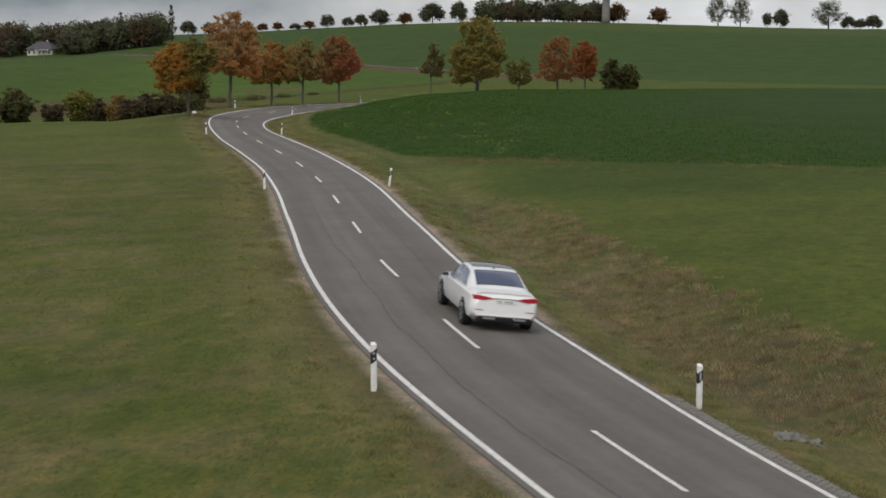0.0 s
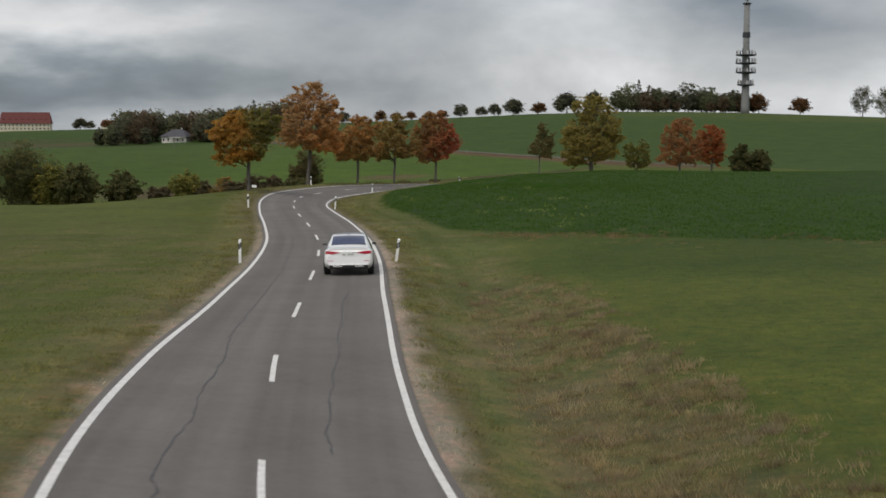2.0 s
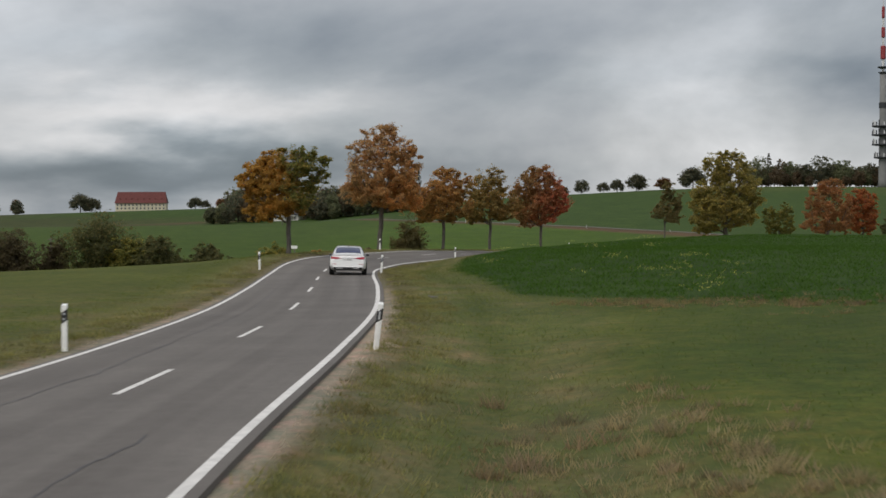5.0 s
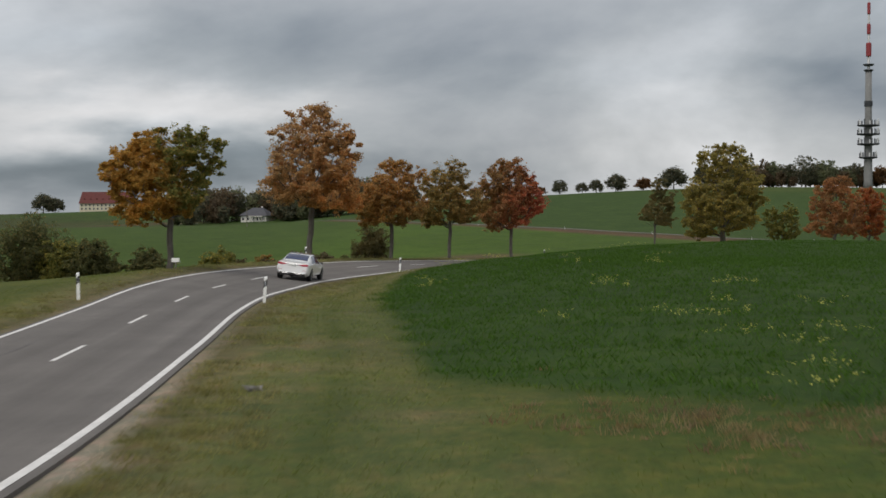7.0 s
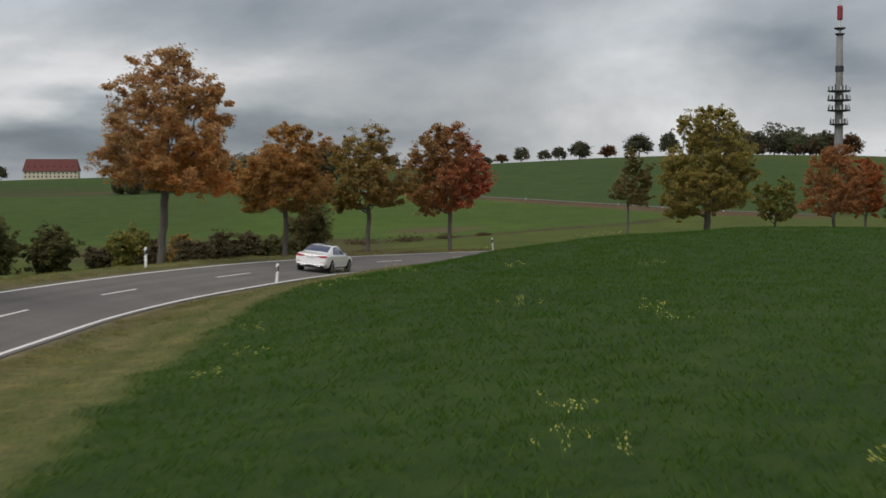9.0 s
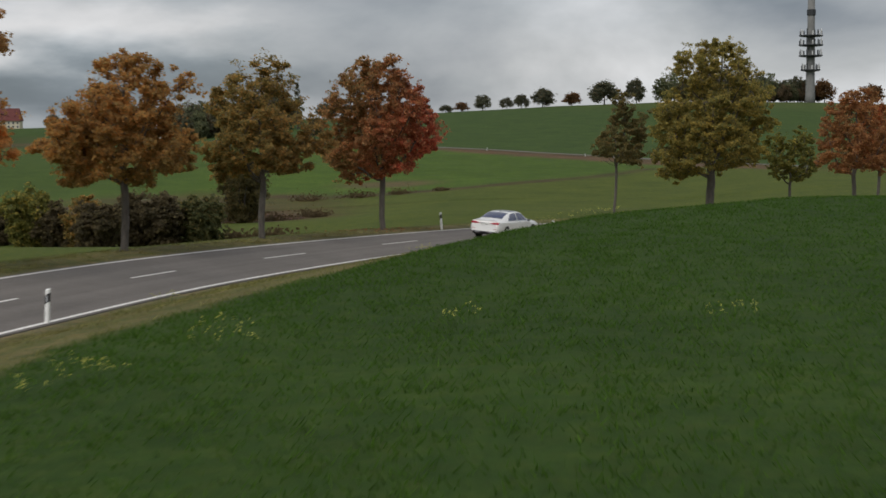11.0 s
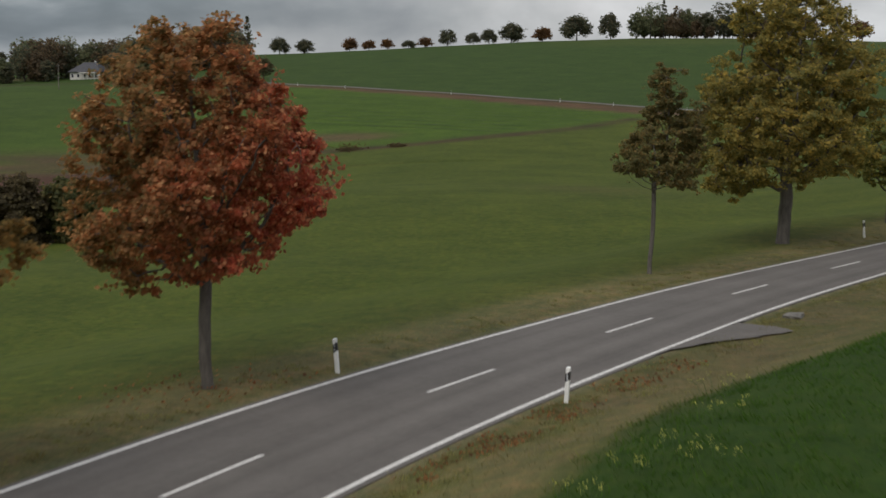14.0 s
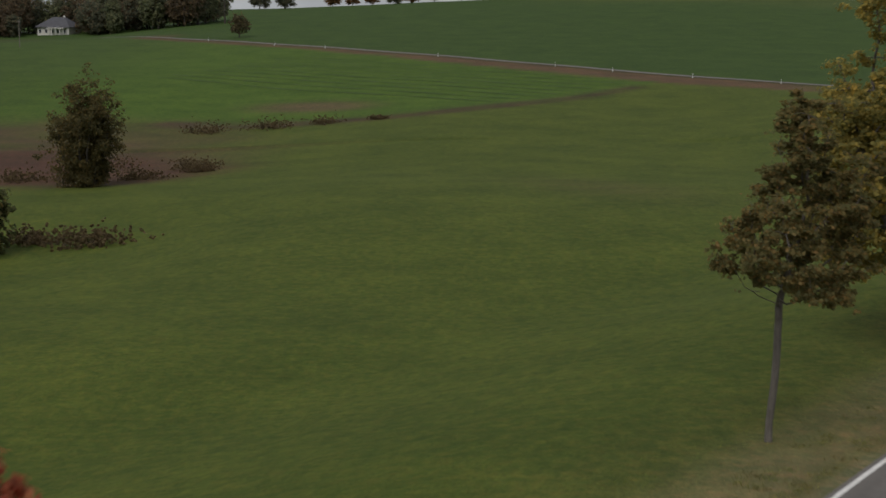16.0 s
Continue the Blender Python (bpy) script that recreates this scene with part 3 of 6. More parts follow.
def build_ground():
    us = [0, 1.2, 2.4, 2.75, 3.1, 3.5, 4.0, 4.6]
    while us[-1] < 12:
        us.append(us[-1] + 0.7)
    while us[-1] < 45:
        us.append(us[-1] + 1.5)
    while us[-1] < 260:
        us.append(us[-1] + 4.5)
    while us[-1] < 3000:
        us.append(us[-1] * 1.13)
    us = np.array([-u for u in us[:0:-1]] + us)
    vs = [-60.0]
    while vs[-1] < 262:
        vs.append(vs[-1] + (1.0 if vs[-1] > 0 else 3.0))
    while vs[-1] < 700:
        vs.append(vs[-1] + 5)
    while vs[-1] < 4300:
        vs.append(vs[-1] * 1.04)
    vs = np.array(vs)
    U, V = np.meshgrid(us, vs)
    X = centre(V) + U * widen(V)
    Z = ground_z(X.ravel(), V.ravel())
    co = np.stack([X.ravel(), V.ravel(), Z], 1)
    nu, nv = len(us), len(vs)
    faces = [(j * nu + i, j * nu + i + 1, (j + 1) * nu + i + 1, (j + 1) * nu + i) for j in range(nv - 1) for i in range(nu - 1)]
    me = mesh_from("ground", co, faces, M_GROUND)
    at = me.color_attributes.new("cover", "FLOAT_COLOR", "POINT")
    col = colour_of_cover(co[:, 0], co[:, 1])
    at.data.foreach_set("color", np.concatenate([col, np.ones((len(col), 1))], 1).astype(np.float32).ravel())
    return tagged(new("ground", me), "rolling autumn farmland of meadow, crop and dry verge grass", "ground", kind="structure")


def strip(name, ys, lo, hi, up, material, thick=0.0):
    """A band of the road between two offsets, with the lane attribute for its material."""
    ys = np.asarray(ys, float)
    lo, hi = lo + 0 * ys, hi + 0 * ys
    offs = [lo + (hi - lo) * f for f in np.linspace(0, 1, max(2, int((hi - lo).max() / 0.7) + 1))]
    rows = [road_point(ys, o, up) for o in offs]
    tags = [np.stack([o, ys, 0 * ys], 1) for o in offs]
    if thick:
        for k, o in ((0, lo), (-1, hi)):
            r = (rows[0] if k == 0 else rows[-1]).copy()
            r[:, 2] -= thick
            if k == 0:
                rows.insert(0, r); tags.insert(0, tags[0])
            else:
                rows.append(r); tags.append(tags[-1])
    n, m = len(ys), len(rows)
    co = np.concatenate(rows)
    faces = [(i * n + j, (i + 1) * n + j, (i + 1) * n + j + 1, i * n + j + 1) for i in range(m - 1) for j in range(n - 1)]
    me = mesh_from(name, co, faces, material, smooth=False)
    at = me.attributes.new("lane", "FLOAT_VECTOR", "POINT")
    at.data.foreach_set("vector", np.concatenate(tags).astype(np.float32).ravel())
    return me


def edge_of(y, side):
    """Offset of the edge line; the road is wider on the inside of the first bend."""
    if side < 0:
        return -HALF + 0.06 - 0.25 * np.exp(-((y - 27) / 10.0) ** 2)
    return HALF + 0.38 * np.exp(-((y - 16.5) / 7.0) ** 2) - 0.07 * step(38, 52, y) * (1 - step(76, 92, y))


def build_road():
    ys = np.arange(-60, 330, 1.0)
    road = tagged(new("road", strip("road", ys, edge_of(ys, -1) - 0.22, edge_of(ys, 1) + 0.22, 0.0, M_ASPHALT, 0.14)),
                  "two-lane grey asphalt country road with worn surface", "road", kind="structure")
    for side, label in ((-1, "white solid edge line"), (1, "white solid edge line")):
        part_mesh("edge_line", strip("edge_line", ys, edge_of(ys, side) - 0.075, edge_of(ys, side) + 0.075, 0.006, M_LINE), road, label)
    # broken centre line, strokes every 12 m of the way, off the middle in the first bend
    shift = lambda v: 0.17 * np.exp(-((v - 16) / 8.0) ** 2) - 0.12 * np.exp(-((v - 33) / 6.0) ** 2)
    fine = np.arange(-60, 330, 0.05)
    d = np.concatenate([[0], np.cumsum(np.sqrt(np.diff(centre(fine)) ** 2 + 0.05**2))])
    for k in range(1, int(d[-1] / 12) - 1):
        a, long = float(np.interp(k, (1, 5, 10, 15, 19, 40), (22.0, 69.4, 128.1, 187.0, 235.9, 487.9))), 3.95
        yy = np.interp(np.linspace(a, a + long, 7), d, fine)
        part_mesh("centre_dash", strip("centre_dash", yy, shift(yy) - 0.06, shift(yy) + 0.06, 0.006, M_LINE), road)
    return road


ground = build_ground()
road = build_road()


def wiggly_crack(y0, y1, off0, amp, seed, width):
    rnd = random.Random(seed)
    ys = np.arange(y0, y1, 0.35)
    offs, o = [], off0
    for k in range(len(ys)):
        o += rnd.gauss(0, amp) + (off0 - o) * 0.04
        offs.append(o)
    offs = np.array(offs)
    wd = np.array([width * rnd.uniform(0.5, 1.3) for _ in ys])
    a, b = road_point(ys, offs - wd, 0.004), road_point(ys, offs + wd, 0.004)
    n = len(ys)
    return mesh_from("crack", np.concatenate([a, b]), [(j, n + j, n + j + 1, j + 1) for j in range(n - 1)], M_CRACK, False)


for args in ((-10, 62, -1.25, 0.03, 3, 0.02), (22, 48, 1.3, 0.03, 5, 0.02), (60, 92, -1.5, 0.03, 8, 0.014)):
    part_mesh("crack", wiggly_crack(*args), road, "dark sealed crack")


# ---------------------------------------------------------------- marker posts
def make_post(dots=False):
    """A white roadside marker post: leaning top, black sloping band with a reflector."""
    post = thing("marker_post", "white plastic roadside marker post with black band", "marker post", "marker posts along the road")
    outline = [(-0.06, -0.05), (0.0, -0.06), (0.06, -0.05), (0.045, 0.05), (-0.045, 0.05)]

    def prism(z0, z1, grow=0.0, cut=0.0):
        bm = bmesh.new()
        lo = [bm.verts.new((x * (1 + grow), y * (1 + grow), z0 + (cut * (x / 0.12) if cut else 0))) for x, y in outline]
        hi = [bm.verts.new((x * (1 + grow), y * (1 + grow), z1 + (cut * (x / 0.12) if cut else 0))) for x, y in outline]
        n = len(lo)
        bm.faces.new(lo[::-1]); bm.faces.new(hi)
        for i in range(n):
            bm.faces.new((lo[i], lo[(i + 1) % n], hi[(i + 1) % n], hi[i]))
        bmesh.ops.recalc_face_normals(bm, faces=bm.faces)
        return bm

    shaft = prism(-0.25, 0.98)
    for v in shaft.verts:
        if v.co.z > 0.9:
            v.co.z += 0.35 * v.co.y + 0.02
    part("shaft", shaft, M_WHITE, post)
    part("band", prism(0.62, 0.86, 0.05, 0.09), M_BLACK, post, "black sloping band")
    if dots:
        for z in (0.69, 0.80):
            bm = bmesh.new()
            bmesh.ops.create_cone(bm, cap_ends=True, segments=14, radius1=0.028, radius2=0.025, depth=0.012)
            bmesh.ops.rotate(bm, verts=bm.verts, cent=(0, 0, 0), matrix=Matrix.Rotation(radians(90), 3, "X"))
            bmesh.ops.translate(bm, verts=bm.verts, vec=(0, -0.066, z))
            part("reflector", bm, M_REFLECT, post, "round silver reflector")
    else:
        part("reflector", box_bm(-0.022, -0.068, 0.65, 0.022, -0.06, 0.83, 0.003), M_REFLECT, post, "silver reflector")
    return post


POSTS = [(-3.50, 11.0, 0, 0), (3.74, 13.2, 0, 0), (-9.85, 60.2, 0, 0), (-3.18, 60.9, 4, 7), (-12.7, 112.3, 2, 4), (-18.93, 109.1, 0, -1),
         (-21.6, 159.2, 0, 0), (-14.72, 158.3, 0, 3), (-7.41, 205.9, 0, -5), (-0.82, 204.0, 0, 3), (18.3, 252.7, 0, -3), (34.0, 262.0, 0, 0)]
first_post = dotted_post = None
for x, y, ax, ay in POSTS:
    m = pose(x, y, gz(x, y), ax, ay, math.degrees(math.atan2(-float(centre(y + 1) - centre(y - 1)), 2)))
    if offset(x, y) < 0:
        if dotted_post is None:
            dotted_post = make_post(True)
            dotted_post.matrix_basis = m
        else:
            copy_thing(dotted_post, m)
    elif first_post is None:
        first_post = make_post()
        first_post.matrix_basis = m
    else:
        copy_thing(first_post, m)


# ---------------------------------------------------------------- trees
def skeleton(rnd, h, w, clear, limbs, lean=0.0, girth=None):
    """Trunk, limbs and twigs of a tree; returns tubes and the points round which leaves grow."""
    tubes, tips = [], []
    top = h * 0.86
    r0 = girth or 0.017 * h + 0.05
    pts, rad = [], []
    x = y = 0.0
    for k in range(9):
        f = k / 8
        pts.append((x + lean * f * h, y, f * top))
        rad.append(r0 * (1.12 if k == 0 else 1) * (1 - 0.85 * f) + 0.015)
        x += rnd.gauss(0, 0.018) * h * f
        y += rnd.gauss(0, 0.018) * h * f
    tubes.append(tube([(pts[0][0], pts[0][1], -0.4)] + pts, [rad[0] * 1.1] + rad, 9))
    crown_h = h - clear
    for i in range(limbs):
        f = (i + 0.5 * rnd.random()) / limbs
        z0 = clear * 0.92 + f * (top - clear) * 0.92
        q = z0 / top * 8
        a = int(min(q, 7)); fr = q - a
        b0 = Vector(pts[a]).lerp(Vector(pts[a + 1]), fr)
        ang = i * 2.399 + rnd.uniform(-0.4, 0.4)
        # envelope: widest a little under the middle
        zt = min(0.97, f * 0.75 + rnd.uniform(0.08, 0.26))
        env = (math.sin(math.pi * min(1, (zt * 0.80 + 0.19))) ** 0.68)
        reach = w / 2 * env * rnd.uniform(0.62, 1.02)
        end = Vector((pts[-1][0] * zt + math.cos(ang) * reach, pts[-1][1] * zt + math.sin(ang) * reach, clear + crown_h * zt))
        mid = b0.lerp(end, 0.5) + Vector((0, 0, -0.02 * h)) + Vector([rnd.gauss(0, 0.02) * h for _ in range(3)])
        r1 = 0.3 * r0 * (1 - 0.6 * f) + 0.02
        tubes.append(tube([b0, b0.lerp(mid, 0.6), mid, mid.lerp(end, 0.55), end], [r1, r1 * 0.8, r1 * 0.6, r1 * 0.4, 0.012], 5))
        for k in range(7):
            g = 0.35 + 0.65 * (k + rnd.random()) / 7
            base = mid.lerp(end, (g - 0.35) / 0.65) if g > 0.5 else b0.lerp(mid, 0.6 + g * 0.6)
            dirn = Vector((math.cos(ang + rnd.uniform(-1.6, 1.6)), math.sin(ang + rnd.uniform(-1.6, 1.6)), rnd.uniform(-0.35, 0.9))).normalized()
            tip = base + dirn * w * rnd.uniform(0.05, 0.12)
            tubes.append(tube([base, base.lerp(tip, 0.5) + Vector((0, 0, 0.03)), tip], [r1 * 0.3 + 0.006, 0.012, 0.006], 4))
            tips += [tip, base.lerp(tip, 0.5)]
        tips.append(end)
    for k in range(6):
        tips.append(Vector(pts[-1]) + Vector((rnd.gauss(0, 0.06) * w, rnd.gauss(0, 0.06) * w, rnd.uniform(0, 0.13) * h)))
    return tubes, tips


def leaf_quads(gen, c, out, size):
    """Leaves at the places c that lie mostly outward and up."""
    count = len(c)
    nrm = out * 0.55 + np.array([0, 0, 0.5]) + gen.normal(0, 0.6, (count, 3))
    nrm /= np.linalg.norm(nrm, axis=1)[:, None]
    a = gen.normal(0, 1, (count, 3)); a -= nrm * (a * nrm).sum(1)[:, None]; a /= np.linalg.norm(a, axis=1)[:, None]
    b = np.cross(nrm, a)
    s = size * gen.uniform(0.6, 1.3, (count, 1))
    return np.stack([c - a * s * 0.6, c + b * s * 0.46 - a * s * 0.08, c + a * s * 0.6, c - b * s * 0.46 - a * s * 0.08], 1)


def leaf_cloud(gen, tips, count, spread, size, flat=0.7):
    """Leaves in clumps round the twig ends; most of them lie outward and up."""
    tips = np.array([tuple(t) for t in tips])
    mid = tips.mean(0)
    clump = np.concatenate([tips + np.clip(gen.normal(0, 1, tips.shape), -1.4, 1.4) * spread for _ in range(4)])
    share = gen.gamma(0.8, 1.0, len(clump))
    k = gen.choice(len(clump), count, p=share / share.sum())
    c = clump[k] + np.clip(gen.normal(0, 1, (count, 3)), -1.5, 1.5) * np.array([spread, spread, spread * flat]) * 0.62
    out = (c - mid) / (np.linalg.norm(c - mid, axis=1)[:, None] + 1e-6)
    return leaf_quads(gen, c, out, size)


def grow(gen, profile, clear, girth, lean, points, pace, gaps, bent):
    """A tree grown towards points spread through its crown. profile: height, reach to -x, reach to +x.
    Returns nodes, parents and radii."""
    P = np.array(profile, float)
    zs = gen.uniform(P[:, 0].min(), P[:, 0].max(), points * 6)
    half = np.interp(zs, P[:, 0], (P[:, 1] + P[:, 2]) / 2)
    mid = np.interp(zs, P[:, 0], (P[:, 2] - P[:, 1]) / 2)
    keep = (gen.uniform(0, 1, len(zs)) < (half / half.max()) ** 1.6 + 0.03) & (zs > clear + 0.2)
    zs, half, mid = zs[keep][:points], half[keep][:points], mid[keep][:points]
    ang = gen.uniform(0, 2 * np.pi, len(zs))
    sd = gen.uniform(0, 50)
    lobes = np.array([noise.noise(Vector((math.cos(a) * 2.0 + sd, math.sin(a) * 2.0, z * 0.6))) for a, z in zip(ang, zs)])
    r = half * np.clip(0.97 + 0.62 * np.minimum(lobes, 0.12), 0.5, 1.07) * gen.uniform(0.03, 1, len(zs)) ** 0.42
    goal = np.stack([mid + r * np.cos(ang), r * np.sin(ang), zs], 1)
    hole = np.array([noise.noise(Vector(g) * 0.62 + Vector((sd, 3.0, 7.0))) for g in goal])
    goal = goal[hole < gaps]
    n0 = max(3, int(clear / pace) + 2)
    f = np.linspace(0, 1, n0)
    bend = np.cumsum(gen.normal(0, bent, (n0, 2)), 0) * clear
    bend[:2] = 0
    pos = [np.array((bend[k, 0] + lean * f[k] * clear, bend[k, 1], -0.4 + f[k] * (clear + 0.4))) for k in range(n0)]
    par = [k - 1 for k in range(n0)]
    near = np.full(len(goal), n0 - 1)
    dist = np.linalg.norm(goal - pos[-1], axis=1)
    alive = np.ones(len(goal), bool)
    for _ in range(110):
        if not alive.any():
            break
        idx = np.where(alive)[0]
        here = np.array(pos)
        pull = goal[idx] - here[near[idx]]
        pull /= np.linalg.norm(pull, axis=1)[:, None] + 1e-6
        tot = np.zeros_like(here)
        np.add.at(tot, near[idx], pull)
        act = np.unique(near[idx])
        d = tot[act]
        d = d / (np.linalg.norm(d, axis=1)[:, None] + 1e-6) + gen.normal(0, 0.17, d.shape) + np.array((0, 0, 0.05))
        d /= np.linalg.norm(d, axis=1)[:, None]
        fresh = here[act] + d * pace
        gap = np.linalg.norm(fresh[:, None] - here[None, :], axis=2).min(1)
        ok = gap > 0.45 * pace
        stuck = np.isin(near[idx], act[~ok])
        alive[idx[stuck & (gen.uniform(0, 1, len(idx)) < 0.5)]] = False
        fresh, act = fresh[ok], act[ok]
        if len(fresh) == 0:
            continue
        base = len(pos)
        pos += list(fresh)
        par += list(act)
        m = np.linalg.norm(goal[idx][:, None] - fresh[None, :], axis=2)
        best = m.argmin(1)
        nd = m[np.arange(len(idx)), best]
        closer = nd < dist[idx]
        near[idx[closer]] = base + best[closer]
        dist[idx[closer]] = nd[closer]
        alive[idx[dist[idx] < 1.25 * pace]] = False
    pos, par = np.array(pos), np.array(par)
    flow = np.zeros(len(pos))
    for k in range(len(pos) - 1, -1, -1):
        flow[k] = max(flow[k], 1.0)
        if par[k] >= 0:
            flow[par[k]] += flow[k]
    rad = np.maximum(0.007, girth * (flow / flow[0]) ** 0.47)
    rad[:2] *= (1.25, 1.1)
    return pos, par, rad, flow


def limb_tubes(pos, par, rad):
    kids = {}
    for k in range(1, len(pos)):
        kids.setdefault(int(par[k]), []).append(k)
    tubes, todo = [], [(0, None)]
    while todo:
        k, start = todo.pop()
        chain = [start] if start is not None else []
        chain.append(k)
        while kids.get(chain[-1]):
            c = sorted(kids[chain[-1]], key=lambda q: -rad[q])
            todo += [(q, chain[-1]) for q in c[1:]]
            chain.append(c[0])
        rr = [float(rad[q]) for q in chain]
        if start is not None:
            rr[0] = rr[1]
        tubes.append(tube([Vector(pos[q]) for q in chain], rr, 10 if rr[0] > 0.09 else 5 if rr[0] > 0.03 else 3))
    return tubes


def tree(name, label, x, y, profile, clear, leaf, leaves, size, seed, girth=0.16, lean=0.0, points=900, pace=0.34, spread=0.22, thin=None, gaps=0.2, bent=0.01, group="trees beside the road"):
    """thin: (direction, share): the crown is sparser on that side."""
    gen = np.random.default_rng(seed)
    t = thing(name, label, "tree", group, at=(x, y, gz(x, y)))
    pos, par, rad, flow = grow(gen, profile, clear, girth, lean, points, pace, gaps, bent)
    V, F = join_lists(limb_tubes(pos, par, rad))
    part_mesh("trunk", mesh_from("trunk", V, F, M_BARK), t, "grey-brown trunk and limbs")
    axis = np.hypot(pos[:, 0] - lean * clear, pos[:, 1])
    twig = np.where((flow < 6) & (pos[:, 2] > clear * 0.85) & (axis > 0.9 * (clear + 1.7 - pos[:, 2])))[0]
    share = gen.gamma(0.85, 1.0, len(twig)) + 0.06
    if thin:
        side = (pos[twig] - pos[twig].mean(0)) @ np.array(thin[0])
        share *= np.where(side > 0, thin[1], 1.0) * (1 - 0.5 * (side > 0) * (gen.uniform(0, 1, len(twig)) < 0.5))
    k = gen.choice(len(twig), leaves, p=share / share.sum())
    sub = gen.normal(0, 1, (len(twig), 3, 3)) * spread * np.array((0.9, 0.9, 0.6))
    c = pos[twig][k] + sub[k, gen.integers(0, 3, leaves)] + np.clip(gen.normal(0, 1, (leaves, 3)), -1.8, 1.8) * spread * np.array((0.55, 0.55, 0.34))
    c[:, 2] -= 0.25 * spread
    mid = pos[twig].mean(0)
    out = (c - mid) / (np.linalg.norm(c - mid, axis=1)[:, None] + 1e-6)
    part_mesh("crown", quads_mesh("crown", leaf_quads(gen, c, out, size), leaves, leaf), t)
    return t


tree("maple_tree", "maple with orange crown, green on one side", -24.1, 135.9,
     [(2.4, 2.9, -1.6), (2.8, 3.2, 0.6), (3.4, 3.5, 2.0), (4.0, 3.6, 2.7), (4.9, 3.9, 2.9), (5.5, 3.7, 3.2), (6.5, 3.1, 3.0), (7.1, 2.6, 2.6), (7.7, 1.9, 2.0), (7.95, 1.3, 1.6)],
     2.3, L_TWO, 50000, 0.135, 211, 0.17, 0.02)
tree("maple_tree", "tall maple with thinning orange crown", -23.2, 166.9,
     [(3.6, -3.4, 4.6), (4.3, 1.8, 4.6), (5.2, 3.7, 4.4), (6.5, 3.7, 4.4), (7.6, 3.3, 4.2), (8.7, 3.0, 3.8), (9.5, 2.9, 3.6), (10.8, 2.1, 2.6), (11.6, 1.1, 2.5), (12.1, 0.2, 1.9)],
     3.4, L_ORANGE, 72000, 0.13, 212, 0.22, 0.1, 1300, 0.38, 0.235, ((-0.75, 0.0, 0.6), 0.62))
tree("maple_tree", "maple with brown-orange autumn crown", -18.9, 179.6,
     [(2.6, 2.1, -1.5), (3.1, 2.4, 1.6), (3.75, 3.3, 2.9), (4.35, 3.6, 2.9), (5.3, 3.3, 3.3), (6.0, 3.2, 3.0), (6.9, 2.6, 3.0), (7.3, 1.6, 3.0), (7.85, 1.3, 2.2), (8.35, 0.9, 1.4)],
     2.3, L_BROWN, 52000, 0.13, 213, 0.16, 0.0, 950, 0.33, 0.22, ((0.0, 0.0, 1.0), 0.75))
tree("maple_tree", "maple with olive-brown thinning crown", -15.4, 191.7,
     [(3.0, 1.8, 0.9), (3.6, 2.5, 2.5), (4.6, 2.9, 3.4), (5.7, 3.2, 3.3), (6.6, 3.0, 2.8), (7.5, 2.2, 2.3), (8.3, 1.8, 1.6), (9.2, 0.9, 1.1), (9.9, 0.2, 0.3)],
     2.7, L_OLIVE, 54000, 0.122, 214, 0.16, 0.0, 950, 0.34, 0.22, ((0.2, 0.0, 1.0), 0.6))
tree("maple_tree", "maple with full red-orange autumn crown", -10.6, 202.95,
     [(2.8, 2.5, -0.6), (3.4, 2.9, 2.0), (3.95, 3.3, 3.1), (4.7, 3.4, 3.3), (5.4, 3.3, 3.6), (6.3, 3.4, 3.7), (7.6, 3.4, 3.2), (8.5, 2.8, 2.7), (9.2, 2.3, 1.8), (9.8, 1.3, 1.3), (10.15, 0.6, 0.3)],
     2.3, L_RED, 72000, 0.12, 215, 0.165, 0.0, 1500, 0.3, 0.185, None, 0.34)
tree("young_tree", "slim young tree with olive-green crown", 3.8, 232.2,
     [(3.8, 0.4, 1.7), (4.3, 1.2, 2.5), (4.95, 1.9, 2.6), (5.9, 1.8, 2.7), (6.8, 0.9, 2.7), (7.4, 0.6, 2.6), (8.2, 0.4, 2.3), (9.3, 0.2, 1.8), (9.75, -0.3, 1.2)],
     3.8, L_YOUNG, 38000, 0.1, 216, 0.105, 0.04, 800, 0.3, 0.16, None, 0.25, 0.004)
tree("large_tree", "large spreading tree with olive-yellow crown", 12.6, 247.8,
     [(2.6, 4.4, -2.6), (3.5, 4.8, 1.4), (4.5, 5.0, 4.4), (5.9, 5.2, 5.3), (7.4, 5.6, 5.6), (8.8, 4.9, 5.8), (10.3, 3.9, 5.8), (11.0, 3.3, 5.4), (11.8, 2.8, 4.4), (12.7, 3.5, 4.0), (13.6, 3.2, 3.7), (14.5, 2.2, 3.2), (14.9, 0.8, 2.6)],
     2.7, L_YELLOW, 98000, 0.158, 217, 0.36, 0.02, 2100, 0.42, 0.26, None, 0.3)
tree("young_tree", "small tree with dark green and yellow crown", 21.25, 259.4,
     [(2.0, 0.9, 1.3), (2.8, 2.2, 2.3), (3.8, 2.6, 2.7), (5.2, 2.4, 2.5), (6.4, 2.0, 2.2), (7.4, 1.4, 1.4), (7.9, 0.5, 0.6)],
     2.0, L_GREEN, 18000, 0.15, 218, 0.13, 0.0, 600, 0.34, 0.2)
